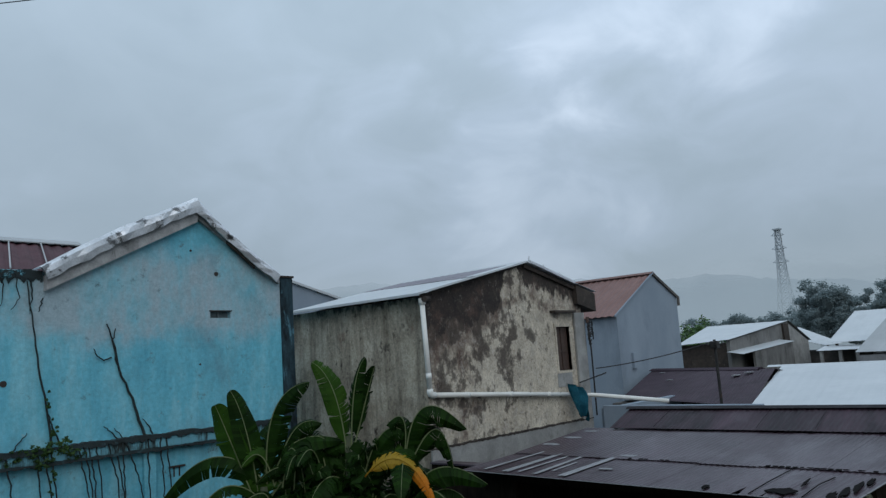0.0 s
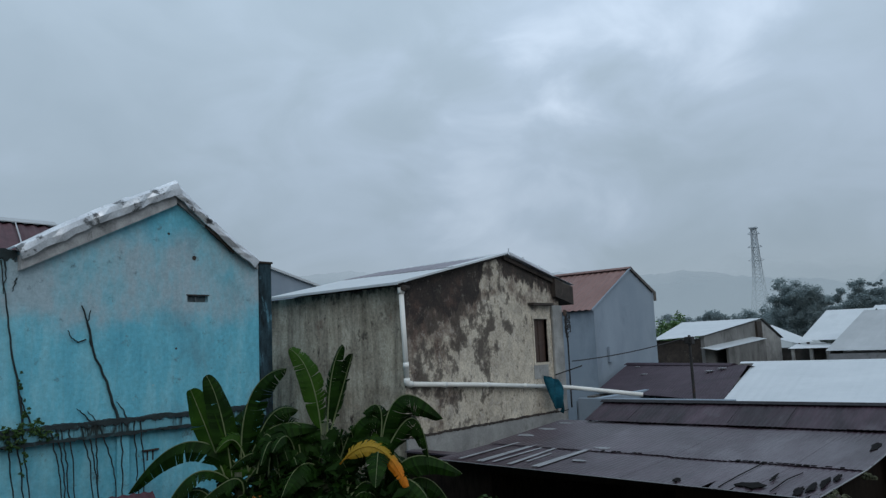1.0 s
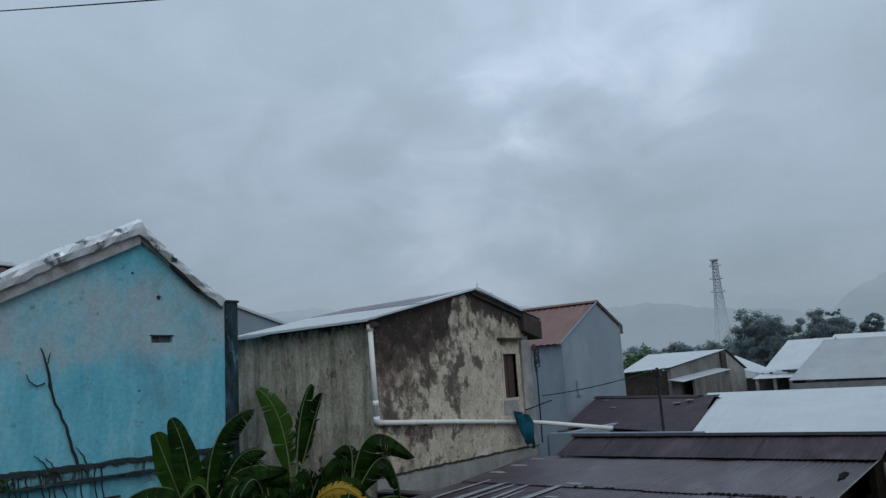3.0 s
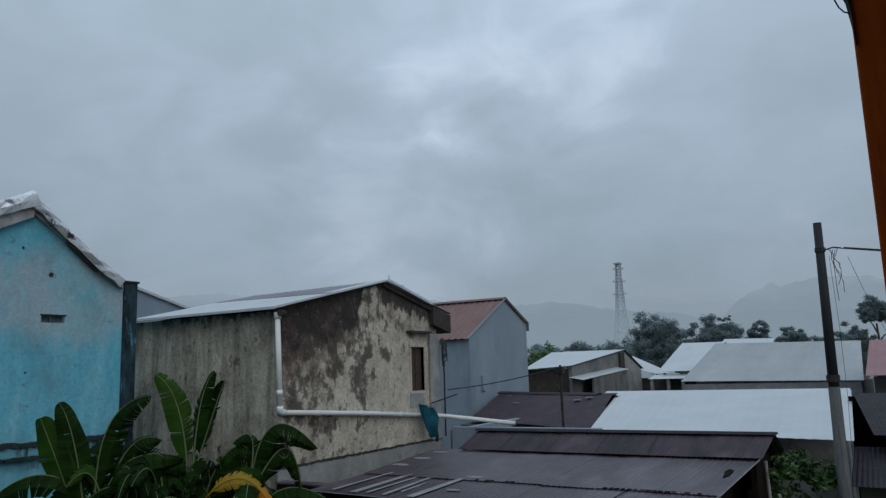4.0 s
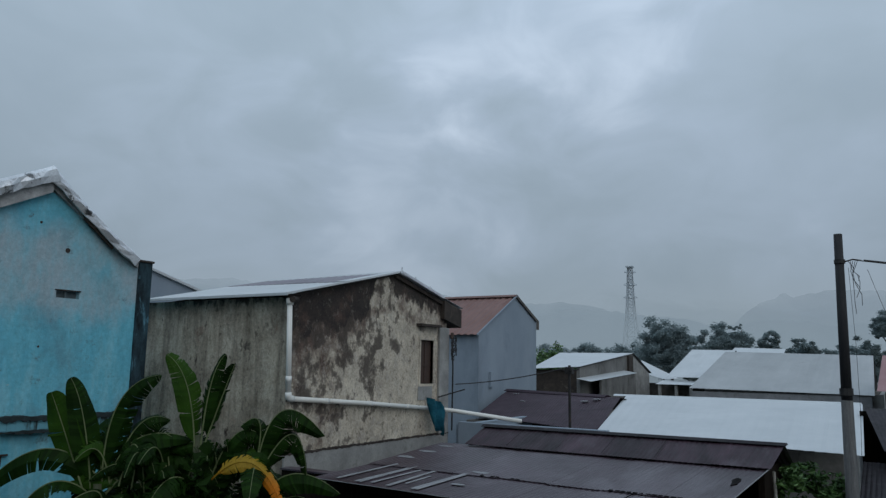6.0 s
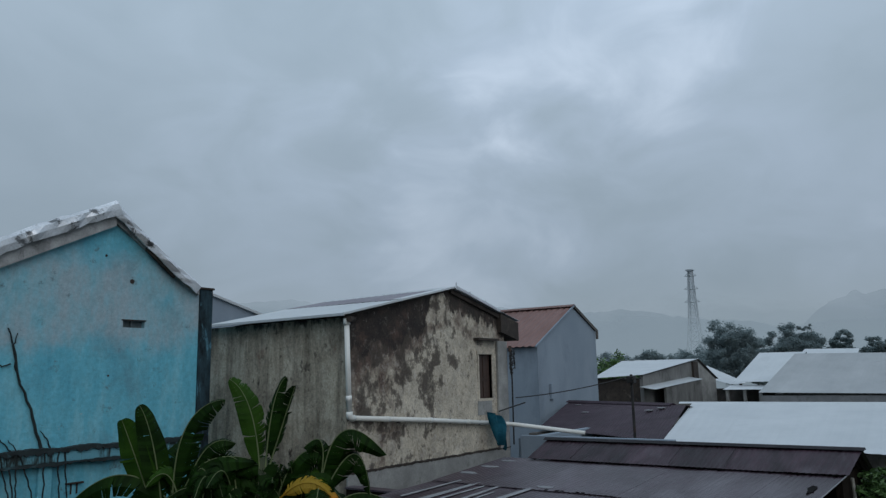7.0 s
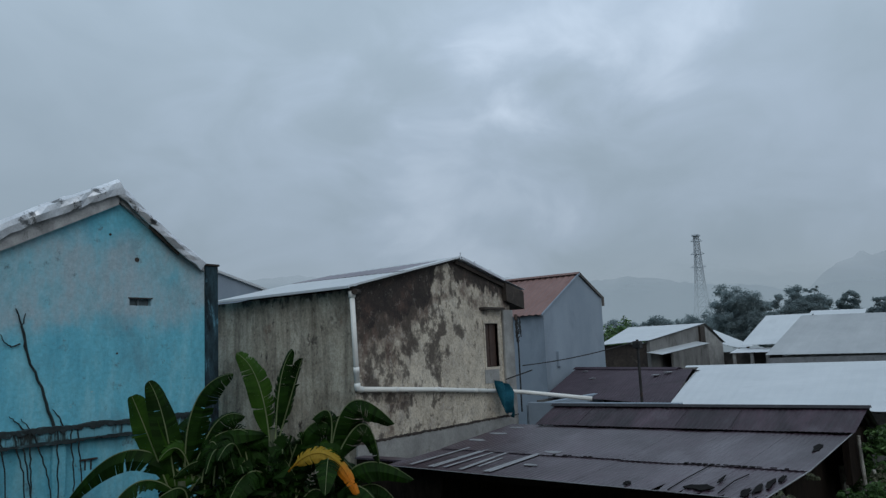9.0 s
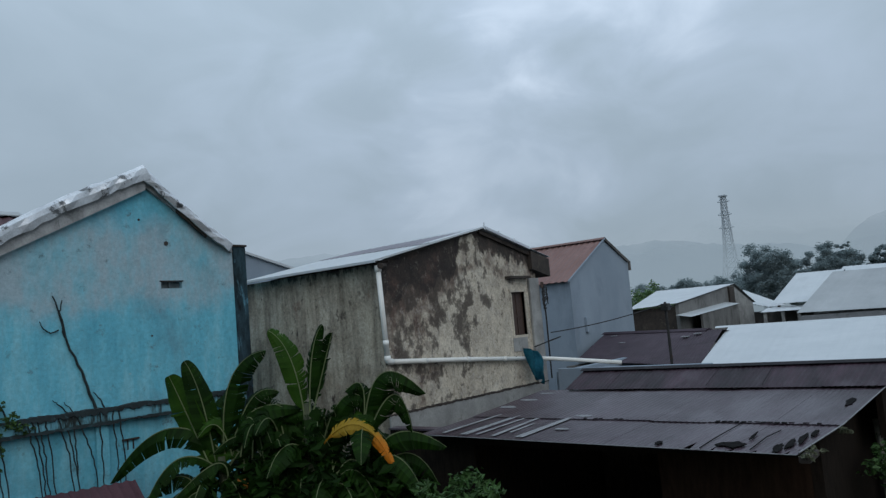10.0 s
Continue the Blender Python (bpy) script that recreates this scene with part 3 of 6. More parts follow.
def wall_with_gable(x0, x1, y, depth, z0, tops, holes=()):
    """A wall along x with a top line of (x, z) points and openings (xa, xb, za, zb) that go through."""
    def top(x):
        return float(np.interp(x, [t[0] for t in tops], [t[1] for t in tops]))
    cuts = sorted({x0, x1, *[t[0] for t in tops if x0 < t[0] < x1], *[h[i] for h in holes for i in (0, 1)]})
    bm = bmesh.new()

    def piece(a, b, lo, hi_a, hi_b):
        hexa(bm, [(a, y, lo), (b, y, lo), (b, y + depth, lo), (a, y + depth, lo), (a, y, hi_a), (b, y, hi_b), (b, y + depth, hi_b), (a, y + depth, hi_a)])
    for a, b in zip(cuts, cuts[1:]):
        hole = [h for h in holes if h[0] <= a + 1e-6 and h[1] >= b - 1e-6]
        if hole:
            piece(a, b, z0, hole[0][2], hole[0][2])
            piece(a, b, hole[0][3], top(a), top(b))
        else:
            piece(a, b, z0, top(a), top(b))
    bmesh.ops.remove_doubles(bm, verts=bm.verts, dist=1e-5)
    return bm


def roof_patch(parent, a, b, c, d, across, rows=1, pitch=0.076, amp=0.009, mat=None, name="roof_sheet", lap=0.03, lift=0.0, label="", uneven=0.0, broken=0.0):
    """Corrugated sheets laid on the patch a-b (eave) and d-c (ridge), each a part of its own."""
    a, b, c, d = (Vector(p) for p in (a, b, c, d))
    up_way = (b - a).cross(d - a).normalized()
    if up_way.z < 0:
        up_way = -up_way
    rnd = random.Random(len(name) * 31 + int(abs(a.x) * 100))

    def at(u, v):
        return a.lerp(b, u).lerp(d.lerp(c, u), v)
    for r in range(rows):
        for s in range(across):
            u0, u1 = s / across, (s + 1) / across
            u1 = min(1.0, u1 + lap * 0.6 / max(1e-6, (b - a).length))
            v0, v1 = r / rows, min(1.0, (r + 1) / rows + (0.06 if r < rows - 1 else 0))
            wide = (at(u1, v0) - at(u0, v0)).length
            n = max(4, int(round(wide / pitch)) * 4)
            low = rnd.uniform(-uneven, uneven)
            verts, faces = [], []
            for k in range(n + 1):
                u = u0 + (u1 - u0) * k / n
                wave = amp * math.sin(2 * math.pi * k / 4.0 + 0.4)
                chip = broken * rnd.random() ** 3 if s >= across * 0.7 and (k // 5) % 3 < 1 else 0.0
                for j, v in enumerate((v0 + low * 0.2 + chip, v1)):
                    base = lift + 0.008 * ((rows - r) if j == 0 else (rows - r - 1)) + ((0.0035 if pitch < 0.11 else 0.0015) if s % 2 else 0.0)
                    p = at(u, v) + up_way * (wave + base)
                    verts += [p, p - up_way * 0.004]
            for k in range(n):
                i, q = 4 * k, 4 * k + 4
                faces += [(i, q, q + 2, i + 2), (i + 1, i + 3, q + 3, q + 1), (i, i + 1, q + 1, q), (i + 2, q + 2, q + 3, i + 3)]
            faces += [(0, 2, 3, 1), (4 * n, 4 * n + 1, 4 * n + 3, 4 * n + 2)]
            part(name, (verts, faces), mat, parent, label)


def ridge_cap(parent, a, b, half=0.16, drop=0.05, mat=None, name="ridge_cap"):
    """A folded sheet over a ridge."""
    a, b = Vector(a), Vector(b)
    side = (b - a).cross(Vector((0, 0, 1))).normalized() * half
    dn = Vector((0, 0, drop))
    bm = bmesh.new()
    rows = []
    for p in (a, b):
        rows.append([bm.verts.new(q) for q in (p - side - dn, p - side * 0.2 + dn * 0.3, p + side * 0.2 + dn * 0.3, p + side - dn, p + side - dn * 1.25, p - dn * 0.25, p - side - dn * 1.25)])
    for j in range(7):
        bm.faces.new((rows[0][j], rows[0][(j + 1) % 7], rows[1][(j + 1) % 7], rows[1][j]))
    bm.faces.new(rows[0][::-1])
    bm.faces.new(rows[1])
    return part(name, bm, mat, parent)


def leaf_cloud(rnd, centre, radii, clumps, per, size, flat=0.6):
    """Vertices and faces of many small folded leaves gathered in uneven clumps."""
    g = np.random.RandomState(rnd.randrange(1 << 30))
    d = g.normal(size=(clumps, 3))
    d /= np.linalg.norm(d, axis=1, keepdims=True) + 1e-9
    d[:, 2] = np.where(d[:, 2] < -0.5, d[:, 2] * 0.4, d[:, 2])
    mid = np.array(centre) + d * np.array(radii) * g.uniform(0.35, 1.0, (clumps, 1)) ** 0.6
    cr = g.uniform(0.16, 0.30, (clumps, 1)) * min(radii[0], radii[2] * 1.3)
    n = clumps * per
    p = np.repeat(mid, per, 0) + g.normal(size=(n, 3)) * np.repeat(cr, per, 0) * (0.6, 0.6, 0.42)
    e1 = g.normal(size=(n, 3)) * (1, 1, flat)
    e1 /= np.linalg.norm(e1, axis=1, keepdims=True) + 1e-9
    e2 = np.cross(e1, g.normal(size=(n, 3)))
    e2 /= np.linalg.norm(e2, axis=1, keepdims=True) + 1e-9
    s = size * g.uniform(0.6, 1.3, (n, 1))
    up_n = np.cross(e1, e2) * s * 0.12
    verts = np.stack([p - e1 * s * 0.5, p + e2 * s * 0.24 + up_n, p + e1 * s * 0.5, p - e2 * s * 0.24 + up_n], 1).reshape(-1, 3)
    k = np.arange(n)[:, None] * 4
    faces = np.concatenate([k + [0, 1, 2], k + [0, 2, 3]], 1).reshape(-1, 3)
    return verts.tolist(), faces.tolist()


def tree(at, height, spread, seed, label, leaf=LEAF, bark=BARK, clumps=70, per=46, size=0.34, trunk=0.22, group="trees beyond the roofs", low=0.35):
    rnd = random.Random(seed)
    x, y, z = at
    t = thing("tree", at, label, "tree", group)
    top = Vector((x + rnd.uniform(-0.3, 0.3), y + rnd.uniform(-0.3, 0.3), z + height * 0.72))
    bm = bar([(x, y, z), (x + 0.1, y - 0.1, z + height * 0.3), top], trunk, 8, trunk * 0.4)
    for i in range(6):
        a = i * 1.05 + rnd.random()
        s = Vector((x, y, z)).lerp(top, rnd.uniform(0.45, 0.95))
        e = s + Vector((math.cos(a) * spread * 0.6, math.sin(a) * spread * 0.6, height * rnd.uniform(0.1, 0.26)))
        tube(bm, [s, s.lerp(e, 0.5) + Vector((0, 0, 0.2)), e], trunk * 0.45, 6, trunk * 0.1)
    part("trunk", bm, bark, t)
    half = height * (1 - low) / 2
    verts, faces = [], []
    for k in range(7):
        a = k * 0.9 + rnd.uniform(-0.3, 0.3)
        o = spread * (0.46 if k < 6 else 0.0)
        c = (x + math.cos(a) * o, y + math.sin(a) * o, z + height - half * rnd.uniform(0.85, 1.25))
        v, f = leaf_cloud(rnd, c, (spread * rnd.uniform(0.45, 0.62), spread * rnd.uniform(0.45, 0.62), half * rnd.uniform(0.6, 0.9)), clumps // 7, per, size)
        n = len(verts)
        verts += v
        faces += [tuple(i + n for i in q) for q in f]
    tagged(part("crown", (verts, faces), leaf, t), kind="stuff")
    return t


# ---------------------------------------------------------------- ground and distance
bm = bmesh.new()
side = [-1500, -300, -60, -20, 0, 20, 60, 120, 300, 700, 1500]
grid = [[bm.verts.new((x, y, 0)) for y in side] for x in side]
for i in range(len(side) - 1):
    for j in range(len(side) - 1):
        bm.faces.new((grid[i][j], grid[i + 1][j], grid[i + 1][j + 1], grid[i][j + 1]))
tagged(part("ground", bm, EARTH), "wet earth ground between the crowded houses", "ground", kind="structure")


def hill(name, dist, az0, az1, height, mat, label, seed):
    """A ridge of far slopes round part of the horizon; height(azimuth) in metres."""
    bm = bmesh.new()
    n, rows = 420, []
    for i in range(n + 1):
        az = az0 + (az1 - az0) * i / n
        k = math.radians(az)
        h = height(az)
        h += 4.0 * noise.fractal((az * 0.22, seed, 0), 1.0, 2.0, 5) + 1.1 * noise.fractal((az * 1.3, seed, 3), 1.0, 2.0, 5)
        h = max(h, 1.0)
        col = []
        for j in range(7):
            f = j / 6
            r = dist - 90 * (1 - f) + 14 * noise.noise((az * 0.3, f * 3, seed))
            col.append(bm.verts.new((r * math.cos(k), r * math.sin(k), h * f ** 0.8 - 1)))
        rows.append(col)
    for p, q in zip(rows, rows[1:]):
        for j in range(6):
            bm.faces.new((p[j], q[j], q[j + 1], p[j + 1]))
    return tagged(part(name, bm, mat, smooth=True), label, "hill", kind="structure")


hill("backdrop_far_hills", 560, -40, 100, lambda a: float(np.interp(a, [-40, 4, 11, 16.5, 23, 32, 40, 47, 60, 100], [34, 36, 37, 43, 52, 57, 54, 64, 58, 50])), HILL_FAR, "long wooded hills with painted mist, fading into low cloud", 2.0)
hill("backdrop_near_hill", 470, -60, 12, lambda a: float(np.interp(a, [-60, -12, -4, 2, 6.5, 9, 12], [30, 36, 44, 49, 48, 38, 12])), HILL_NEAR, "steep hill with painted mist and a blunt shoulder", 7.0)
# added sheet that glows as painted mist before the tower's foot
hill("backdrop_low_mist", 330, -40, 80, lambda a: 44.0, LOW_MIST, "glowing see-through sheet painted as mist low over the far trees", 11.0)


# ---------------------------------------------------------------- houses
def flashing(parent, a, b, width, seed, y0, name="flashing", steps=16, bow=0.0):
    """A crumpled aluminium strip folded over a gable's verge, from a to b."""
    rnd = random.Random(seed)
    a, b = Vector(a), Vector(b)
    bm = bmesh.new()
    rows = []
    slope = (b - a).normalized()
    upn = Vector((-slope.z, 0, slope.x))
    if upn.z < 0:
        upn = -upn
    for i in range(steps + 1):
        p = a.lerp(b, i / steps) + Vector((0, 0, bow * math.sin(math.pi * i / steps)))
        w = width * (1 + rnd.uniform(-0.10, 0.12))
        out = rnd.uniform(-0.022, 0.020)
        lift = rnd.uniform(-0.014, 0.018)
        q = []
        for k, (h, o) in enumerate(((-w, -0.02), (-w * 0.5, -0.045 + out), (-0.02, -0.03), (0.015 + lift, 0.02), (0.01 + lift * 0.4, 0.30), (-0.006, 0.30), (-0.008, 0.03), (-w * 0.5, -0.012 + out), (-w, 0.0))):
            q.append(bm.verts.new((p.x + upn.x * h, y0 + o, p.z + upn.z * h)))
        rows.append(q)
    for p, q in zip(rows, rows[1:]):
        for j in range(9):
            bm.faces.new((p[j], q[j], q[(j + 1) % 9], p[(j + 1) % 9]))
    bm.faces.new(rows[0])
    bm.faces.new(rows[-1][::-1])
    return part(name, bm, FOIL, parent, "crumpled silver sheet flashing")


def slanted(a, b, down, y0, y1):
    """A beam under the line a-b (x, z), so deep, from y0 to y1."""
    bm = bmesh.new()
    (xa, za), (xb, zb) = a, b
    hexa(bm, [(xa, y0, za - down), (xb, y0, zb - down), (xb, y1, zb - down), (xa, y1, za - down), (xa, y0, za), (xb, y0, zb), (xb, y1, zb), (xa, y1, za)])
    return bm


# the blue house
blue = thing("blue_house", (5.2, 9.75, 0), "two-storey house with peeling turquoise-blue gable wall and algae-black ledge", "house")
BY = 9.75
tops = [(-3.0, 6.40), (3.60, 6.40), (3.601, 6.24), (5.73, 7.30), (7.17, 6.36), (7.26, 6.36)]
wall = part("wall", wall_with_gable(-3.0, 7.26, BY, 0.16, 0.0, tops, holes=((5.96, 6.30, 5.79, 5.89), (5.98, 6.24, 3.62, 3.79))), BLUE, blue)
part("side_wall", solid((-3.0, BY + 0.16, 0), (-2.84, 17, 6.4)), BLUE, blue)
part("side_wall", solid((7.10, BY + 0.16, 0), (7.26, 17, 6.36)), BLUE, blue)
part("back_wall", solid((-3.0, 17, 0), (7.26, 17.16, 6.3)), BLUE, blue)
part("column", solid((7.215, BY - 0.03, 0), (7.45, BY + 0.22, 6.43), 0.012), COLUMN, blue, "column black with mould over blue paint")
part("column_cap", solid((7.20, BY - 0.05, 6.43), (7.47, BY + 0.24, 6.465), 0.012), MOULD, blue)
part("ledge", solid((-3.0, BY - 0.10, 4.035), (7.26, BY, 4.205), 0.02), LEDGE, blue, "blue concrete ledge grown over with black algae")


def ragged_strip(x0, x1, y0, y1, z, lo, hi, seed):
    """A crust of growth along a ledge, uneven above and below."""
    bm, rows, rnd = bmesh.new(), [], random.Random(seed)
    n = int((x1 - x0) / 0.035)
    for i in range(n + 1):
        x = x0 + (x1 - x0) * i / n
        k = 0.5 + 0.5 * noise.noise((x * 2.5, seed, 0)) + rnd.uniform(-0.3, 0.3)
        a, b = z - lo * max(0.1, k), z + hi * max(0.15, 0.5 + 0.5 * noise.noise((x * 3.0, seed, 5)) + rnd.uniform(-0.25, 0.25))
        rows.append([bm.verts.new(q) for q in ((x, y0, a), (x, y0, b), (x, y1, b), (x, y1, a))])
    for p, q in zip(rows, rows[1:]):
        for j in range(4):
            bm.faces.new((p[j], q[j], q[(j + 1) % 4], p[(j + 1) % 4]))
    bm.faces.new(rows[0])
    bm.faces.new(rows[-1][::-1])
    return bm


part("algae_crust", ragged_strip(-3.0, 7.26, BY - 0.125, BY - 0.004, 4.205, 0.085, 0.035, 1), ALGAE, blue, "crust of blue-black algae")
part("algae_crust", ragged_strip(-3.0, 7.26, BY - 0.118, BY - 0.004, 4.030, 0.045, 0.030, 2), ALGAE, blue, "crust of blue-black algae")
part("algae_crust", ragged_strip(-3.0, 3.62, BY - 0.012, BY - 0.001, 6.37, 0.20, 0.05, 3), ALGAE, blue, "crust of blue-black algae")
part("pilaster", solid((4.90, BY - 0.06, 0), (5.07, BY, 4.005), 0.01), BLUE, blue)
part("vent_back", solid((5.95, BY + 0.075, 5.78), (6.31, BY + 0.12, 5.90)), VENT_GREY, blue)
part("vent_mullion", solid((6.105, BY + 0.03, 5.792), (6.125, BY + 0.074, 5.888), 0.004), VENT_GREY, blue)
part("vent_lintel", solid((5.94, BY - 0.012, 5.888), (6.32, BY + 0.02, 5.905), 0.004), MOULD, blue, "dark dripping lintel edge")
for k in range(5):
    x = 5.99 + k * 0.052
    bm = bmesh.new()
    tube(bm, [(x, BY + 0.04, 3.62), (x + 0.05, BY + 0.04, 3.79)], 0.012, 5)
    tube(bm, [(x + 0.05, BY + 0.045, 3.62), (x, BY + 0.045, 3.79)], 0.012, 5)
    part("lattice_bar", bm, BLUE, blue)
part("vent_back", solid((5.97, BY + 0.10, 3.61), (6.25, BY + 0.12, 3.80)), MOULD, blue)
for x in (5.34, 5.42):
    part("rust_run", solid((x, BY - 0.006, 3.61), (x + 0.022, BY - 0.001, 3.733)), MOULD, blue, "rusty run below the hood")
part("opening_hood", solid((5.27, BY - 0.03, 3.735), (5.51, BY - 0.002, 3.76), 0.005), MOULD, blue)
for x, z, r in ((6.07, 6.45, 0.035), (5.66, 6.78, 0.018), (5.78, 5.12, 0.015), (3.20, 5.02, 0.04)):
    bm = bar([(x, BY - 0.006, z), (x, BY + 0.02, z)], r, 9)
    part("wall_hole", bm, MOULD, blue)
part("fascia", slanted((3.64, 6.33), (5.73, 7.39), 0.19, BY - 0.10, BY + 0.02), FASCIA, blue, "weathered grey fascia")
part("fascia", slanted((5.735, 7.36), (7.17, 6.43), 0.10, BY - 0.06, BY + 0.02), FASCIA, blue, "weathered grey fascia")
part("wall_plate", slanted((6.22, 6.98), (6.70, 6.62), 0.07, BY - 0.10, BY - 0.055), MOULD, blue)
flashing(blue, (3.56, 0, 6.42), (5.70, 0, 7.53), 0.175, 3, BY - 0.14, steps=17, bow=0.045)
flashing(blue, (5.68, 0, 7.53), (7.15, 0, 6.47), 0.140, 5, BY - 0.12, steps=13, bow=-0.035)
part("ridge_tip", bar([(5.65, BY - 0.16, 7.49), (5.73, BY - 0.1, 7.55)], 0.012, 5), FOIL, blue)
roof_patch(blue, (3.55, 17.2, 6.32), (3.55, BY + 0.16, 6.32), (5.73, BY + 0.16, 7.42), (5.73, 17.2, 7.42), 9, 1, mat=GREY_ROOF, pitch=0.2, amp=0.012)
roof_patch(blue, (7.3, BY + 0.16, 6.34), (7.3, 17.2, 6.34), (5.73, 17.2, 7.42), (5.73, BY + 0.16, 7.42), 9, 1, mat=GREY_ROOF, pitch=0.2, amp=0.012)
roof_patch(blue, (4.4, BY + 0.14, 6.40), (-3.6, BY + 0.14, 6.40), (-2.94, 12.1, 7.16), (5.06, 12.1, 7.16), 12, 1, mat=MAROON_ROOF, pitch=0.19, amp=0.014, name="lean_to_sheet", label="maroon roof sheet")
ridge_cap(blue, (-3.0, 12.1, 7.20), (5.0, 12.1, 7.20), 0.22, 0.06, GREY_ROOF)
for k in range(9):
    x = 0.16 + k * 0.45
    part("batten", bar([(x, BY + 0.16, 6.44), (x + 0.65, 12.0, 7.165)], 0.011, 5), GREY_ROOF, blue, "pale sheet joint")

# the bare plastered house
GY, GX = 8.13, 8.83
bare = thing("bare_plaster_house", (11.2, 8.13, 0), "two-storey bare cement house, gable black with mould under the roof", "house")
gable_tops = [(8.83, 5.99), (11.66, 6.66), (13.66, 6.12)]
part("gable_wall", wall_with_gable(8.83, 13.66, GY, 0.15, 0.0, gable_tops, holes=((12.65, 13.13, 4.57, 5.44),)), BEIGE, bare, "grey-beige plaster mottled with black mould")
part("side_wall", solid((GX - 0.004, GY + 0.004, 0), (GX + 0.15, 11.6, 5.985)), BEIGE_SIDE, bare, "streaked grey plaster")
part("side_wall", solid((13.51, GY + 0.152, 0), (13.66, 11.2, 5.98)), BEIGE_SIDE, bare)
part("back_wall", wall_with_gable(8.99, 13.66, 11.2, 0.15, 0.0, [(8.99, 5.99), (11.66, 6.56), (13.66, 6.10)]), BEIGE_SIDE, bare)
part("plinth", solid((8.80, GY - 0.05, 0), (13.70, GY - 0.002, 3.56), 0.02), CONCRETE, bare, "cement plinth edged with moss")
part("plinth_moss", ragged_strip(8.80, 13.70, GY - 0.056, GY - 0.001, 3.56, 0.03, 0.035, 9), MOULD, bare)
part("gable_beam", slanted((8.70, 6.00), (11.66, 6.66), 0.035, GY - 0.05, GY - 0.003), MOULD, bare, "beam black with mould")
part("gable_beam", slanted((11.661, 6.67), (14.12, 6.115), 0.08, GY - 0.06, GY - 0.003), MOULD, bare, "beam black with mould")
part("eave_box", slanted((13.40, 6.285), (14.12, 6.125), 0.38, GY - 0.10, GY + 0.5), MOULD, bare, "mouldy eave end")
bm = bmesh.new()
for lo, hi in (((12.57, GY - 0.03, 5.44), (13.21, GY + 0.10, 5.50)), ((12.60, GY - 0.015, 4.52), (13.17, GY + 0.1, 4.57)), ((12.60, GY - 0.015, 4.57), (12.65, GY + 0.1, 5.44)), ((13.13, GY - 0.015, 4.57), (13.18, GY + 0.1, 5.44))):
    box(bm, lo, hi)
window = part("window", bm, BEIGE, bare, "small window with rough cement surround")
part("shutter", solid((12.65, GY + 0.06, 4.572), (13.13, GY + 0.09, 5.438), 0.006), WOOD_DARK, window, "closed dark brown wooden shutter")
part("shutter_rail", solid((12.67, GY + 0.045, 4.92), (13.11, GY + 0.058, 4.97), 0.004), WOOD_DARK, window)
part("shutter_stile", solid((12.88, GY + 0.045, 4.60), (12.90, GY + 0.058, 5.42), 0.003), WOOD_DARK, window)
part("window_hood", solid((12.48, GY - 0.14, 5.71), (13.25, GY - 0.002, 5.76), 0.008), MOULD, bare, "thin cement hood over the window")
part("window_panel", solid((12.57, GY - 0.012, 4.25), (13.10, GY - 0.002, 4.52), 0.004), CONCRETE, bare)
part("corner_pier", solid((13.30, GY - 0.06, 3.56), (13.68, GY - 0.002, 5.72), 0.015), CONCRETE, bare, "pale cement corner pier")
part("wall_plate_stub", bar([(8.70, GY - 0.16, 5.93), (8.95, GY - 0.02, 5.95)], 0.05, 8), MOULD, bare)
roof_patch(bare, (8.62, 11.62, 5.99), (8.62, GY - 0.12, 5.99), (10.22, GY - 0.12, 6.348), (10.62, 11.46, 6.425), 5, 1, mat=WHITE_ROOF, pitch=0.20, amp=0.004, lift=0.02, label="bright zinc roof sheet")
roof_patch(bare, (10.60, 11.46, 6.420), (10.20, GY + 0.20, 6.343), (11.66, GY + 0.20, 6.667), (11.66, 11.36, 6.645), 5, 1, mat=WET_PURPLE, pitch=0.20, amp=0.004, lift=0.02, label="wet grey-purple roof sheet")
roof_patch(bare, (10.20, GY + 0.21, 6.344), (10.20, GY - 0.12, 6.345), (11.66, GY - 0.12, 6.668), (11.66, GY + 0.21, 6.667), 1, 1, mat=WHITE_ROOF, pitch=0.20, amp=0.004, lift=0.024, label="bright zinc verge sheet")
roof_patch(bare, (14.15, GY - 0.12, 6.14), (14.15, 11.36, 6.10), (11.66, 11.36, 6.645), (11.66, GY - 0.12, 6.665), 5, 1, mat=WHITE_ROOF, pitch=0.20, amp=0.004, lift=0.02)
ridge_cap(bare, (11.66, GY - 0.14, 6.70), (11.66, 11.36, 6.675), 0.07, 0.025, WHITE_ROOF)
part("verge_flashing", slanted((8.60, 6.035), (11.66, 6.705), 0.032, GY - 0.150, GY - 0.122), WHITE_ROOF, bare, "straight zinc verge strip")
part("eave_flashing", solid((8.585, GY - 0.15, 5.985), (8.605, 11.62, 6.03), 0.004), WHITE_ROOF, bare, "straight zinc eave strip")
part("verge_cap", slanted((11.75, 6.72), (13.3, 6.36), 0.05, GY - 0.15, GY - 0.125), FOIL, bare)
for x, z in ((11.72, 6.75), (12.75, 6.48), (12.2, 6.61)):
    part("roof_tip", bar([(x, GY - 0.13, z - 0.05), (x + 0.02, GY - 0.13, z + 0.04)], 0.016, 5), FOIL, bare)

# the white drain pipe along it
pipe = thing("drain_pipe", (8.9, 8.0, 4.4), "white PVC rainwater pipe with elbow, running along the plaster wall", "pipe")
PY = GY - 0.075
part("downpipe", bar([(8.735, PY, 5.89), (8.795, PY, 4.49)], 0.042, 12), PVC, pipe, smooth=True)
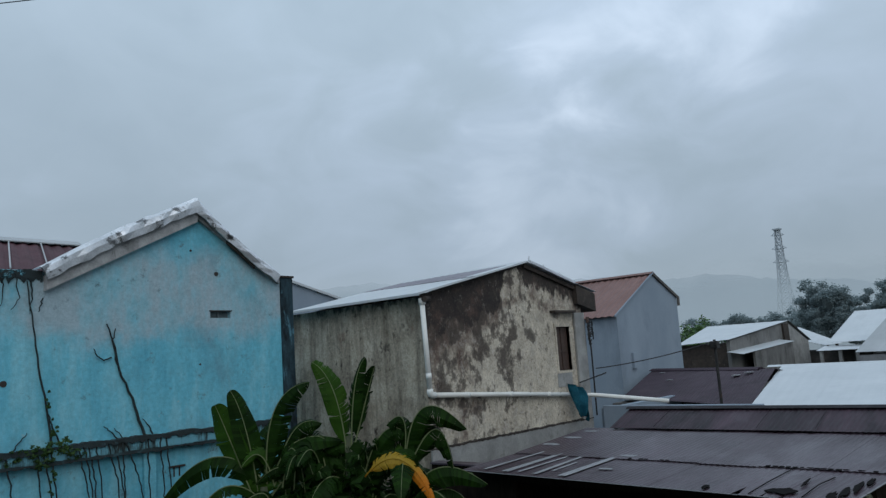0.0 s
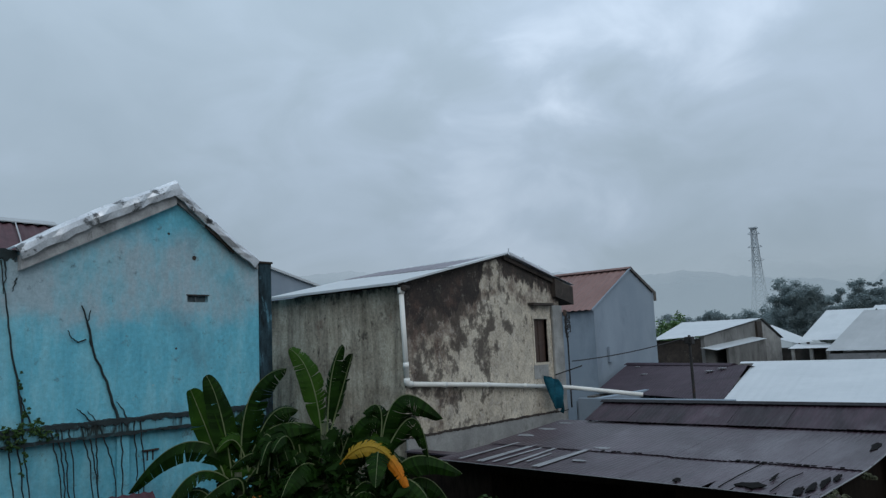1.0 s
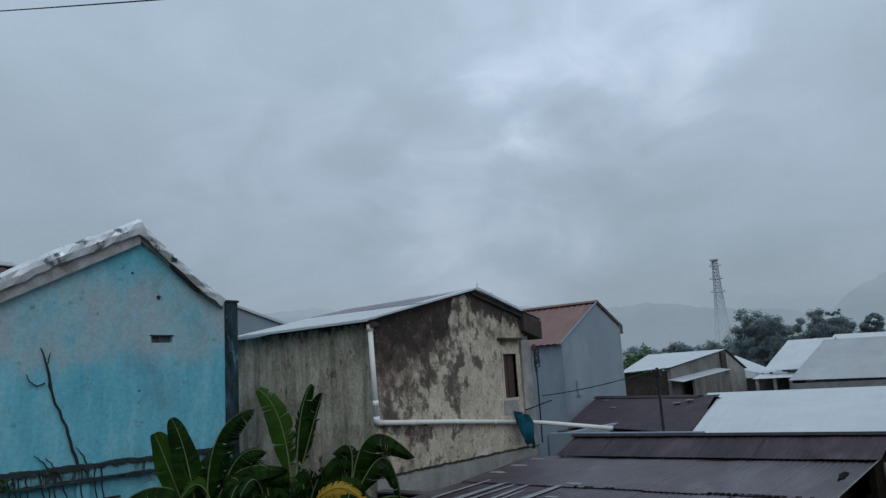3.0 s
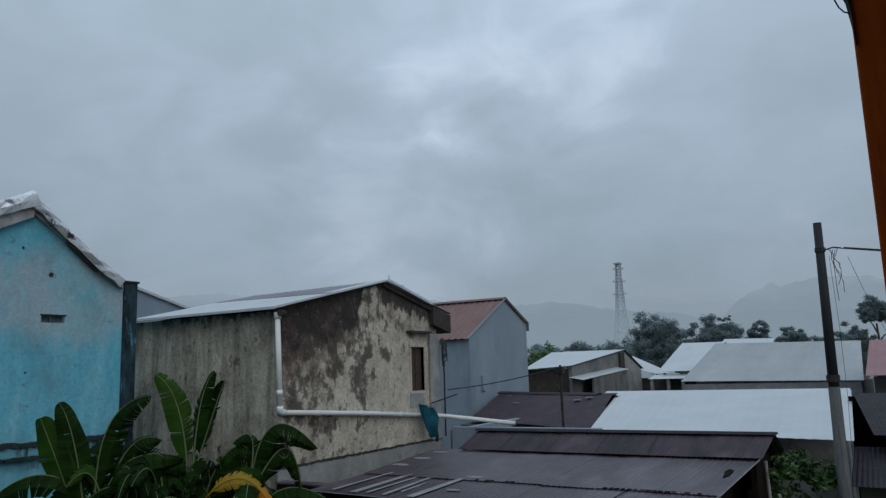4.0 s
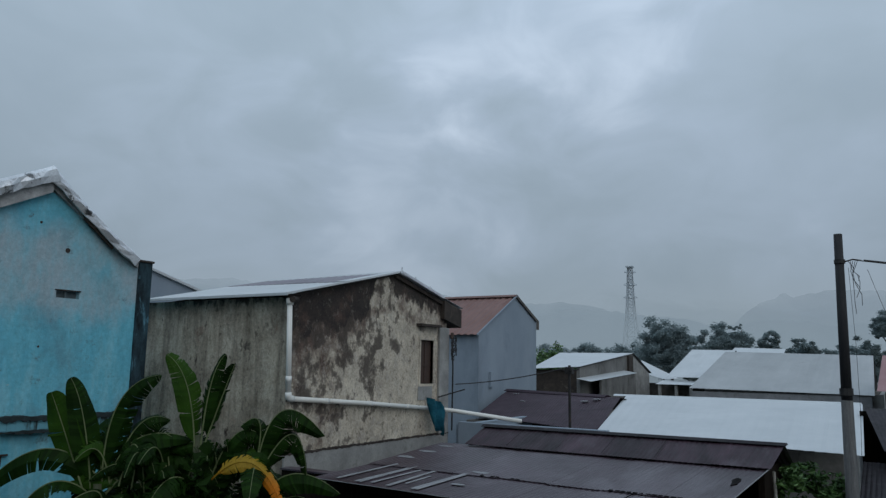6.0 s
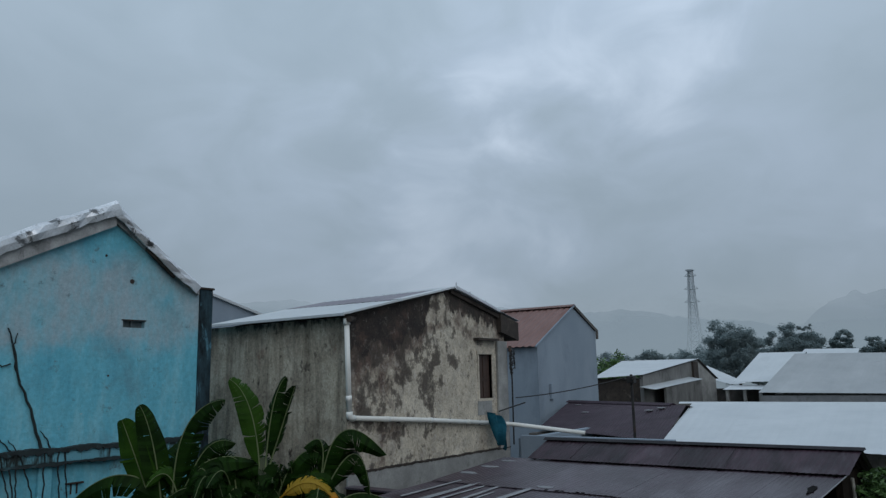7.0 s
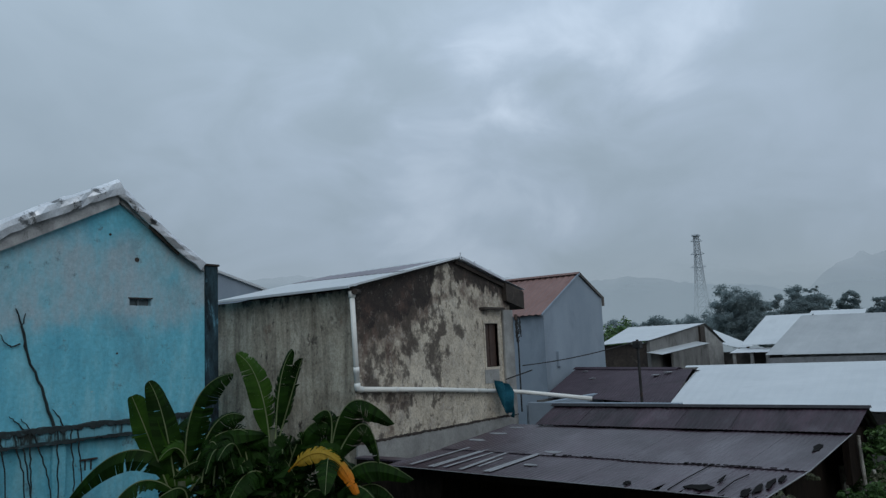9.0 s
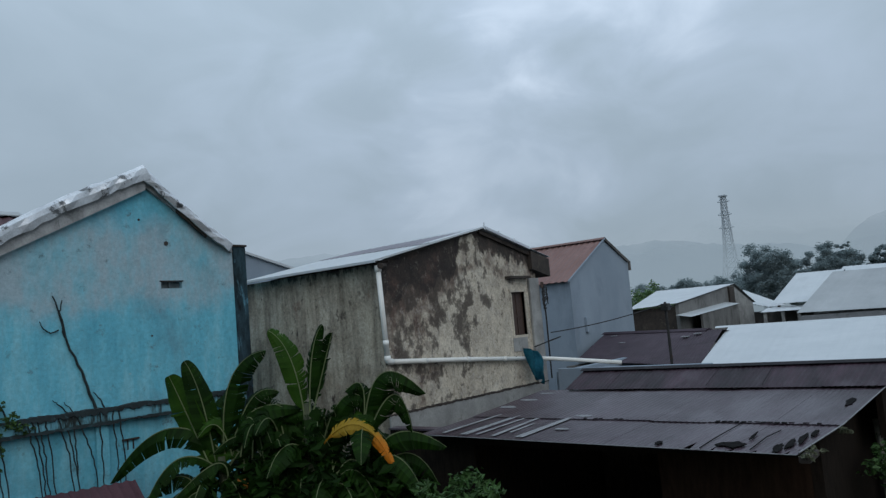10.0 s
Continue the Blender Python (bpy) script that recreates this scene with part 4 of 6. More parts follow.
part("elbow", bar([(8.795, PY, 4.50), (8.798, PY, 4.45), (8.81, PY, 4.42), (8.84, PY, 4.406), (8.90, PY, 4.400)], 0.052, 12), PVC, pipe, smooth=True)
part("hopper", bar([(8.737, PY, 5.85), (8.733, PY, 5.95)], 0.058, 12), PVC, pipe, smooth=True)
part("long_pipe", bar([(8.89, PY, 4.400), (10.9, PY, 4.255), (13.25, PY, 4.06)], 0.042, 12), PVC, pipe, smooth=True)
part("outlet_pipe", bar([(13.22, PY, 4.062), (13.55, PY - 0.2, 4.02), (14.01, 6.54, 3.85)], 0.042, 12), PVC, pipe, smooth=True)
for x, z in ((9.7, 4.340), (10.9, 4.255), (12.1, 4.155)):
    part("pipe_socket", bar([(x - 0.05, PY, z + 0.003), (x + 0.05, PY, z - 0.003)], 0.048, 12), PVC, pipe, smooth=True)
part("pipe_socket", bar([(8.785, PY, 4.75), (8.789, PY, 4.66)], 0.048, 12), PVC, pipe, smooth=True)
for x, z in ((10.0, 4.31), (11.5, 4.205), (12.5, 4.122)):
    part("pipe_clip", solid((x - 0.012, PY - 0.02, z - 0.048), (x + 0.012, GY - 0.052, z + 0.046), 0.004), BLACK_IRON, pipe)

# cloth hung over the pipe
bm = bmesh.new()
rows = []
for i in range(13):
    f = i / 12
    row = []
    for j in range(9):
        g = j / 8 - 0.5
        w = 0.40 * math.sin(math.pi * (0.13 + 0.80 * f)) ** 0.55
        row.append(bm.verts.new((12.80 + 0.22 * f + g * w * 0.85 + 0.03 * math.sin(7 * f + 2 * g), PY - 0.17 - g * w * 0.45 + 0.055 * math.sin(11 * g + 4 * f) - 0.05 * math.sin(math.pi * f), 4.27 - 0.62 * f - 0.12 * abs(g) * f - 0.10 * g)))
    rows.append(row)
for p, q in zip(rows, rows[1:]):
    for j in range(8):
        bm.faces.new((p[j], q[j], q[j + 1], p[j + 1]))
bmesh.ops.solidify(bm, geom=bm.faces[:], thickness=0.012)
tagged(part("hanging_cloth", bm, CLOTH, smooth=True), "bunched teal cloth hung over the white pipe", "cloth")

# meter, brackets and stay on the corner of the bare house
meter = thing("service_bracket", (13.72, 8.05, 4.3), "tangled iron service bracket with cables at the wall corner", "bracket")
part("stay", bar([(13.72, GY - 0.1, 5.62), (13.74, GY - 0.12, 4.9), (13.76, GY - 0.1, 3.6)], 0.018, 6), BLACK_IRON, meter)
for k in range(7):
    rr = random.Random(k)
    c = Vector((13.74, GY - 0.14, 5.45 - 0.05 * k))
    loop = [c + Vector((0.10 * math.cos(a) * rr.uniform(0.5, 1.1), -0.03 * math.sin(a), 0.12 * math.sin(a) * rr.uniform(0.6, 1.2))) for a in [i * 0.7 for i in range(9)]]
    part("cable_loop", bar(loop, 0.011, 5), CABLE, meter)
part("insulator", bar([(13.68, GY - 0.12, 5.50), (13.70, GY - 0.12, 5.62)], 0.035, 8), WOOD_DARK, meter)
part("clothes_arm", bar([(13.2, GY - 0.1, 4.30), (13.85, GY - 0.35, 4.45)], 0.014, 5), BLACK_IRON, meter)

# low cement wall behind the dark roof
yard = part("wall_yard", solid((13.72, 7.75, 0), (17.5, 7.9, 3.74), 0.01), BLUEGREY)
tagged(yard, "low grey cement yard wall between the houses", "wall", kind="structure")

tagged(part("wall_parapet", solid((13.52, 4.6, 0), (13.66, 7.74, 3.81), 0.01), BLUEGREY), "low blue-grey parapet behind the dark roof", "wall", kind="structure")

# the house with the wet dark roof
dark = thing("dark_roof_house", (10, 4.2, 0), "low house with wet dark purple corrugated roof, patched with pale strips", "house")
roof_patch(dark, (11.02, 6.18, 3.648), (10.98, 1.50, 3.643), (11.72, 1.41, 3.90), (11.72, 6.16, 3.90), 6, 1, mat=OLD_ROOF, amp=0.0032, lift=0.018, name="upper_roof_sheet", uneven=0.06)
roof_patch(dark, (9.36, 6.90, 3.46), (9.14, 1.74, 3.445), (11.10, 1.55, 3.64), (11.16, 6.70, 3.645), 7, 1, mat=DARK_ROOF, amp=0.0032, lift=0.010, uneven=0.05)
roof_patch(dark, (8.34, 7.12, 3.362), (8.03, 1.95, 3.335), (9.22, 1.74, 3.455), (9.44, 6.90, 3.47), 7, 1, mat=DARK_ROOF, amp=0.0032, uneven=0.10, broken=0.30)
roof_patch(dark, (13.4, 1.41, 3.25), (13.4, 6.16, 3.25), (11.72, 6.16, 3.90), (11.72, 1.41, 3.90), 6, 1, mat=DARK_ROOF, amp=0.0075, lift=0.02)
ridge_cap(dark, (11.72, 6.2, 3.945), (11.72, 1.38, 3.945), 0.09, 0.025, SHED_ROOF)
for xb, yb, xt, yt, w in ((8.41, 6.76, 9.50, 6.48, 0.07), (8.36, 6.40, 9.46, 6.14, 0.13), (8.38, 6.15, 9.28, 5.93, 0.06), (8.33, 5.86, 9.40, 5.70, 0.08), (8.52, 5.68, 9.02, 5.60, 0.05), (8.32, 5.46, 9.37, 5.23, 0.13)):
    za, zb = 3.385 + (xb - 8.5) * 0.097, 3.385 + (xt - 8.5) * 0.097
    roof_patch(dark, (xb, yb, za), (xb, yb - w, za), (xt, yt - w * 0.7, zb), (xt, yt, zb), 1, 1, mat=STRIP, pitch=0.07, amp=0.003, lift=0.012, name="patch_strip", label="pale zinc patch strip")
for x, y, r in ((10.88, 6.46, 0.10), (10.42, 6.53, 0.10), (9.95, 6.63, 0.11), (9.45, 5.02, 0.09), (8.75, 5.0, 0.07)):
    z = 3.385 + (x - 8.5) * 0.097 + 0.013
    bm = bmesh.new()
    rr = random.Random(int(x * 100))
    ring = [(x + r * 0.6 * math.cos(a) * rr.uniform(0.7, 1.2), y + r * 1.6 * math.sin(a) * rr.uniform(0.7, 1.2)) for a in [i * 0.628 for i in range(10)]]
    lo = [bm.verts.new((p, q, z + (p - x) * 0.097)) for p, q in ring]
    hi = [bm.verts.new((p, q, z + 0.004 + (p - x) * 0.097)) for p, q in ring]
    bm.faces.new(hi)
    for i in range(10):
        bm.faces.new((lo[i], lo[(i + 1) % 10], hi[(i + 1) % 10], hi[i]))
    part("sealing_patch", bm, STRIP, dark, "pale sealing patch")
# black plates laid on the sheets, painted as the dark inside holes
for x, y, rx, ry in ((8.27, 2.66, 0.12, 0.17), (8.20, 2.16, 0.16, 0.05), (8.36, 2.08, 0.20, 0.045), (8.56, 2.00, 0.22, 0.04), (8.78, 1.93, 0.16, 0.03), (8.62, 2.52, 0.16, 0.02), (10.2, 1.82, 0.24, 0.05), (8.25, 3.46, 0.07, 0.05)):
    rr = random.Random(int(x * 77))
    z = 3.385 + (x - 8.5) * 0.097 + 0.022
    ring = [(x + rx * math.cos(a) * rr.uniform(0.6, 1.2), y + ry * math.sin(a) * rr.uniform(0.5, 1.2)) for a in [i * 0.449 for i in range(14)]]
    bm = bmesh.new()
    lo_ring = [bm.verts.new((p, q, z - 0.006 + (p - x) * 0.097)) for p, q in ring]
    hi_ring = [bm.verts.new((p, q, z + 0.004 + (p - x) * 0.097)) for p, q in ring]
    bm.faces.new(hi_ring)
    for i in range(14):
        bm.faces.new((lo_ring[i], lo_ring[(i + 1) % 14], hi_ring[(i + 1) % 14], hi_ring[i]))
    part("tar_patch", bm, GAP_BLACK, dark, "black plate standing for the dark of a hole in the sheets")


def open_seam(a, b, size, seed, fill):
    """Black pieces standing for the dark open ends of corrugations along a lap of sheets from a to b."""
    rnd, bm = random.Random(seed), bmesh.new()
    a, b = Vector(a), Vector(b)
    way_on = (b - a).normalized()
    for n in range(int((b - a).length / 0.076)):
        at = n * 0.076
        if 0.5 + 0.5 * noise.noise((at * 1.1, seed, 0)) + rnd.uniform(-0.08, 0.08) > fill:
            continue
        p, q = a + way_on * at, a + way_on * (at + rnd.uniform(0.036, 0.07))
        k = size * rnd.uniform(0.5, 1.4)
        low = Vector((-k, 0, -k * 0.097))
        w = Vector((0, 0, 0.006))
        hexa(bm, [p + low, p, q, q + low * rnd.uniform(0.4, 1.2), p + low + w, p + w, q + w, q + low * 0.8 + w])
    return bm


tagged(part("open_seam", open_seam((11.03, 6.1, 3.664), (11.0, 1.6, 3.660), 0.035, 1, 0.54), GAP_BLACK, dark, "broken black seam between the sheets"), kind="stuff")
tagged(part("open_seam", open_seam((9.32, 5.1, 3.482), (9.20, 1.9, 3.470), 0.035, 2, 0.47), GAP_BLACK, dark, "broken black seam between the sheets"), kind="stuff")
tagged(part("open_seam", open_seam((11.66, 6.0, 3.915), (11.66, 1.5, 3.915), 0.040, 3, 0.55), GAP_BLACK, dark, "broken black seam below the ridge"), kind="stuff")
for k in (1, 3, 4):
    y = 6.17 - (6.17 - 1.45) * k / 6
    part("sheet_seam", bar([(11.0, y + 0.02, 3.706), (11.3, y + 0.015, 3.80), (11.68, y, 3.926)], 0.003, 5), GAP_BLACK, dark, "dark open seam")
for y0, y1, x1 in ((2.95, 2.80, 9.22), (2.42, 2.30, 8.9)):
    part("sheet_seam", bar([(8.12, y0, 3.365), (8.6, (y0 + y1) / 2 + 0.02, 3.412), (x1, y1, 3.38 + (x1 - 8.5) * 0.097 + 0.02)], 0.006, 5), GAP_BLACK, dark, "dark open seam")
part("drip_edge", bar([(8.325, 7.12, 3.372), (8.17, 4.6, 3.358), (8.018, 1.95, 3.346)], 0.006, 5), STRIP, dark, "pale folded drip edge")
part("verge_flashing", bar([(8.03, 1.93, 3.365), (9.14, 1.72, 3.47), (11.06, 1.53, 3.660)], 0.007, 6), STRIP, dark, "pale verge flashing")
# the walls below carry the eave's shade in their near-black colour
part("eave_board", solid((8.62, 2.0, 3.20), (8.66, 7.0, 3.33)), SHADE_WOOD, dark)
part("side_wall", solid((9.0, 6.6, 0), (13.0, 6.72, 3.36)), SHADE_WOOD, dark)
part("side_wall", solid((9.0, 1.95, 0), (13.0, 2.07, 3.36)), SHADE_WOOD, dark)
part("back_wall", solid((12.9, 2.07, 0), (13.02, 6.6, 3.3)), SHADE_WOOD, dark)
part("front_wall", solid((9.0, 2.07, 0), (9.12, 3.82, 3.36)), DIM_BOARDS, dark, "boarded front darkened with painted eave shade")
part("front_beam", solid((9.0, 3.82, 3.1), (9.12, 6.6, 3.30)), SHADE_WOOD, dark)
# added panel, black in place of the shaded gap
part("boarded_end", solid((8.72, 6.45, 0), (8.78, 8.05, 3.36), 0.006), SHADE_WOOD, dark, "near-black panel standing for the shaded gap to the next wall")
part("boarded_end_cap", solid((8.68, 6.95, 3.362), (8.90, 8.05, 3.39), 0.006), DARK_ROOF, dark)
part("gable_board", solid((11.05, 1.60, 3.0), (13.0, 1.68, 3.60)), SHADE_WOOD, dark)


def plain_house(name, label, lo, hi, z, mat, group="houses behind"):
    """Four walls of a far house below its roof."""
    h = thing(name, ((lo[0] + hi[0]) / 2, (lo[1] + hi[1]) / 2, 0), label, "house", group)
    (x0, y0), (x1, y1) = lo, hi
    for a, b in (((x0, y0), (x1, y0 + 0.15)), ((x0, y1 - 0.15), (x1, y1)), ((x0, y0 + 0.15), (x0 + 0.15, y1 - 0.15)), ((x1 - 0.15, y0 + 0.15), (x1, y1 - 0.15))):
        part("wall", solid((*a, 0), (*b, z)), mat, h)
    return h


# blue-grey house with the red roof
HY = 10.37
grey_house = thing("blue_grey_house", (21.3, 10.4, 0), "tall blue-grey painted house with a faded red roof", "house")
g_tops = [(19.25, 5.86), (21.74, 7.09), (23.34, 6.40)]
part("gable_wall", wall_with_gable(19.25, 23.34, HY, 0.15, 0.0, g_tops), BLUEGREY, grey_house)
part("side_wall", solid((19.25, HY + 0.152, 0), (19.40, 19.0, 5.80)), BLUEGREY, grey_house)
part("side_wall", solid((23.19, HY + 0.152, 0), (23.34, 19.0, 6.38)), BLUEGREY, grey_house)
part("back_wall", wall_with_gable(19.25, 23.34, 19.0, 0.15, 0.0, g_tops), BLUEGREY, grey_house)
roof_patch(grey_house, (19.10, 19.1, 5.80), (19.10, HY - 0.03, 5.80), (21.74, HY - 0.03, 7.13), (21.74, 19.1, 7.13), 10, 2, mat=RED_ROOF, pitch=0.2, amp=0.015, lift=0.01)
roof_patch(grey_house, (23.42, HY - 0.03, 6.40), (23.42, 19.1, 6.40), (21.74, 19.1, 7.13), (21.74, HY - 0.03, 7.13), 10, 1, mat=RED_ROOF, pitch=0.2, amp=0.015, lift=0.01)
part("verge_board", slanted((21.74, 7.19), (23.45, 6.44), 0.10, HY - 0.06, HY - 0.03), DARK_PLASTER, grey_house)
part("verge_board", slanted((19.08, 5.84), (21.739, 7.19), 0.05, HY - 0.06, HY - 0.03), BLUEGREY, grey_house)
ridge_cap(grey_house, (21.74, HY - 0.05, 7.19), (21.74, 19.1, 7.19), 0.15, 0.05, RED_ROOF)
part("gutter_stub", bar([(23.38, HY - 0.04, 6.42), (23.38, HY - 0.04, 6.15)], 0.05, 8), DARK_PLASTER, grey_house)
part("wall_box", solid((19.9, HY - 0.08, 4.3), (20.1, HY - 0.002, 4.75), 0.01), BLUEGREY, grey_house)

# gable behind the bare house
rear = thing("rear_gable_house", (13.4, 20, 0), "grey-walled house gable with pale verge, behind the others", "house")
r_tops = [(9.8, 7.2), (13.4, 8.22), (17.3, 7.20)]
part("gable_wall", wall_with_gable(10.0, 17.0, 20.0, 0.15, 0.0, r_tops), BLUEGREY, rear)
part("verge", slanted((13.4, 8.30), (17.45, 7.235), 0.08, 19.90, 20.0), WHITE_ROOF, rear)
roof_patch(rear, (17.4, 20.0, 7.20), (17.4, 26, 7.20), (13.4, 26, 8.25), (13.4, 20.0, 8.25), 6, 1, mat=GREY_ROOF, pitch=0.2, amp=0.006)
roof_patch(rear, (9.5, 26, 7.10), (9.5, 20.0, 7.10), (13.4, 20.0, 8.25), (13.4, 26, 8.25), 6, 1, mat=GREY_ROOF, pitch=0.2, amp=0.006)
part("side_wall", solid((16.85, 20.16, 0), (17.0, 26, 7.22)), BLUEGREY, rear)
part("side_wall", solid((10.0, 20.16, 0), (10.15, 26, 7.2)), BLUEGREY, rear)

# long row: purple roof and white roof
row_house = plain_house("purple_roof_house", "low house with a dull purple-brown sheet roof", (17.2, 6.6), (21.0, 9.6), 3.55, DARK_PLASTER)
roof_patch(row_house, (17.45, 9.46, 3.65), (14.95, 5.30, 3.645), (18.55, 5.95, 4.20), (20.65, 10.12, 4.20), 6, 1, mat=PURPLE_ROOF, pitch=0.10, amp=0.007)
roof_patch(row_house, (22.0, 5.3, 3.65), (23.3, 9.3, 3.65), (20.65, 10.12, 4.20), (18.55, 5.95, 4.20), 6, 1, mat=PURPLE_ROOF, pitch=0.10, amp=0.007)
ridge_cap(row_house, (20.65, 10.12, 4.235), (18.75, 6.35, 4.235), 0.14, 0.04, PURPLE_ROOF)
for k, (u, v) in enumerate(((0.13, 0.88), (0.27, 0.62), (0.78, 0.80), (0.86, 0.9))):
    x, y = 17.45 - 2.5 * u + v * 3.3, 9.46 - 4.16 * u + v * 0.66
    z = 3.65 + 0.55 * v + 0.02
    part("sealing_patch", solid((x - 0.10, y - 0.08, z - 0.02), (x + 0.10, y + 0.08, z - 0.002), 0.003), STRIP, row_house)
white_house = plain_house("white_roof_house", "low house with a bright wet zinc sheet roof", (15.3, 0.9), (21.0, 5.2), 3.5, CONCRETE)
roof_patch(white_house, (14.80, 5.26, 3.65), (13.45, 0.50, 3.65), (19.55, 0.70, 4.20), (19.50, 6.10, 4.20), 8, 1, mat=WHITE_ROOF, pitch=0.19, amp=0.003, lift=0.02)
roof_patch(white_house, (23.0, 0.8, 3.65), (23.0, 6.1, 3.65), (19.50, 6.10, 4.20), (19.55, 0.76, 4.20), 8, 1, mat=WHITE_ROOF, pitch=0.19, amp=0.003)
ridge_cap(white_house, (19.6, 6.45, 4.24), (19.57, 0.72, 4.24), 0.13, 0.03, WHITE_ROOF)

# long white roof further back, with its hipped neighbour
far_white = plain_house("long_zinc_roof_house", "long low house with a wide pale zinc roof", (35.0, 0.5), (41.0, 7.4), 4.0, CONCRETE)
roof_patch(far_white, (34.5, 7.95, 4.06), (34.5, 0.8, 3.97), (38, 0.83, 5.61), (38, 7.0, 5.74), 9, 1, mat=GREY_ROOF, pitch=0.3, amp=0.004)
roof_patch(far_white, (41.5, 0.8, 4.0), (41.5, 7.9, 4.0), (38, 7.0, 5.74), (38, 0.83, 5.61), 9, 1, mat=GREY_ROOF, pitch=0.3, amp=0.004)
part("front_cladding", solid((34.56, 0.9, 0.0), (34.62, 7.85, 3.93)), STRIP, far_white, "grey sheet-clad front wall")
hip = plain_house("white_gable_house", "small house with a white zinc roof and dark porch", (39.2, 7.9), (45.0, 10.2), 4.2, DARK_PLASTER)
roof_patch(hip, (38.5, 10.0, 4.46), (38.5, 7.5, 4.46), (42.0, 7.2, 5.90), (42.0, 9.46, 5.92), 3, 1, mat=WHITE_ROOF, pitch=0.3, amp=0.004)
roof_patch(hip, (45.5, 7.2, 4.46), (45.5, 9.9, 4.46), (42.0, 9.46, 5.92), (42.0, 7.2, 5.90), 3, 1, mat=WHITE_ROOF, pitch=0.3, amp=0.004)
roof_patch(hip, (37.4, 10.25, 4.12), (37.4, 8.2, 4.12), (38.9, 8.2, 4.30), (38.9, 10.25, 4.30), 3, 1, mat=WHITE_ROOF, pitch=0.3, amp=0.004, name="porch_sheet")
for y in (8.5, 9.2, 10.0):
    part("porch_post", solid((37.5, y, 0), (37.65, y + 0.14, 4.13)), CONCRETE, hip)
thin_house = plain_house("far_white_roof_house", "far house showing only its white ridge", (47.0, 5.8), (52.0, 8.4), 5.4, CONCRETE)
roof_patch(thin_house, (46.2, 8.5, 5.55), (46.2, 5.5, 5.5), (48.6, 5.55, 6.13), (48.6, 8.4, 6.20), 3, 1, mat=WHITE_ROOF, pitch=0.3, amp=0.004)
small = plain_house("small_white_roof_house", "small low house with a white sheet roof", (43.2, 11.0), (46.0, 13.6), 4.0, DARK_PLASTER)
roof_patch(small, (42.6, 13.4, 4.9), (42.6, 11.2, 4.28), (46, 11.2, 4.3), (46, 13.4, 5.35), 3, 1, mat=WHITE_ROOF, pitch=0.3, amp=0.004)

# grey gabled house with white roof
VY = 11.86
vh = thing("grey_gabled_house", (36, 11.9, 0), "weathered grey house with a white sheet roof and small awning", "house")
v_tops = [(31.34, 4.88), (39.0, 5.60), (42.0, 4.64)]
part("gable_wall", wall_with_gable(31.34, 42.0, VY, 0.15, 0.0, v_tops), DAMP_CEMENT, vh)
part("side_wall", solid((31.34, VY + 0.152, 0), (31.5, 14.4, 4.78)), MOULD, vh, "dark stained side wall")
part("back_wall", solid((31.34, 15.0, 0), (42.0, 15.15, 4.7)), DARK_PLASTER, vh)
part("pilaster", solid((38.1, VY - 0.1, 0), (38.85, VY - 0.002, 5.5)), MOULD, vh)
roof_patch(vh, (31.1, 14.1, 4.80), (31.1, VY - 0.1, 4.92), (39.0, VY - 0.1, 5.66), (39.0, 15.9, 5.66), 6, 1, mat=WHITE_ROOF, pitch=0.3, amp=0.004)
roof_patch(vh, (42.3, VY - 0.1, 4.60), (42.3, 15.9, 4.60), (39.0, 15.9, 5.66), (39.0, VY - 0.1, 5.66), 6, 1, mat=CONCRETE, pitch=0.3, amp=0.004)
roof_patch(vh, (30.9, 11.2, 4.30), (37.6, 11.2, 4.64), (37.6, VY, 4.76), (30.9, VY, 4.42), 5, 1, mat=WHITE_ROOF, pitch=0.3, amp=0.004, name="awning_sheet")
part("awning_wall", slanted((32.4, 4.37), (37.5, 4.62), 4.3, 11.25, 11.35), DAMP_CEMENT, vh, "bare grey awning wall")
# added panel, painted paler as if this part faced the light
part("render_panel", slanted((38.9, 5.50), (41.9, 4.58), 4.4, VY - 0.06, VY - 0.003), CONCRETE, vh, "panel painted paler for a wall turned to the light")

# pink roof and the near grey roof beside the pole
pink = plain_house("pink_roof_house", "house with a faded pink sheet roof and dark front", (30.9, -6.0), (35.0, 0.4), 4.2, DARK_PLASTER)
roof_patch(pink, (30.0, 0.62, 4.26), (30.0, -6.5, 4.26), (33, -6.5, 5.53), (33, 0.42, 5.53), 9, 1, mat=PINK_ROOF, pitch=0.3, amp=0.004)
roof_patch(pink, (36.0, -6.5, 4.26), (36.0, 0.42, 4.26), (33, 0.42, 5.53), (33, -6.5, 5.53), 9, 1, mat=PINK_ROOF, pitch=0.3, amp=0.004)
shed = plain_house("rusty_shed", "sagging shed with wet dark grey sheet roof", (15.6, -5.0), (20.0, 0.1), 3.5, DARK_PLASTER)
roof_patch(shed, (15.0, 0.26, 3.62), (15.0, -5.2, 3.62), (17.6, -5.2, 4.22), (17.6, 0.60, 4.22), 7, 1, mat=SHED_ROOF, amp=0.004, broken=0.2)
roof_patch(shed, (20.2, -5.2, 3.62), (20.2, 0.26, 3.62), (17.6, 0.60, 4.22), (17.6, -5.2, 4.22), 7, 1, mat=DARK_ROOF, amp=0.008)
# added panel whose black colour stands for the dark of the gap
part("end_wall", solid((17.7, 0.1, 0), (17.85, 0.70, 4.15)), SHADE_WOOD, shed, "near-black panel filling the dark gap beside the shed")
lean = plain_house("lean_to_shed", "low lean-to with grey wet sheet roof", (13.6, -5.0), (15.2, 0.5), 3.05, DARK_PLASTER)
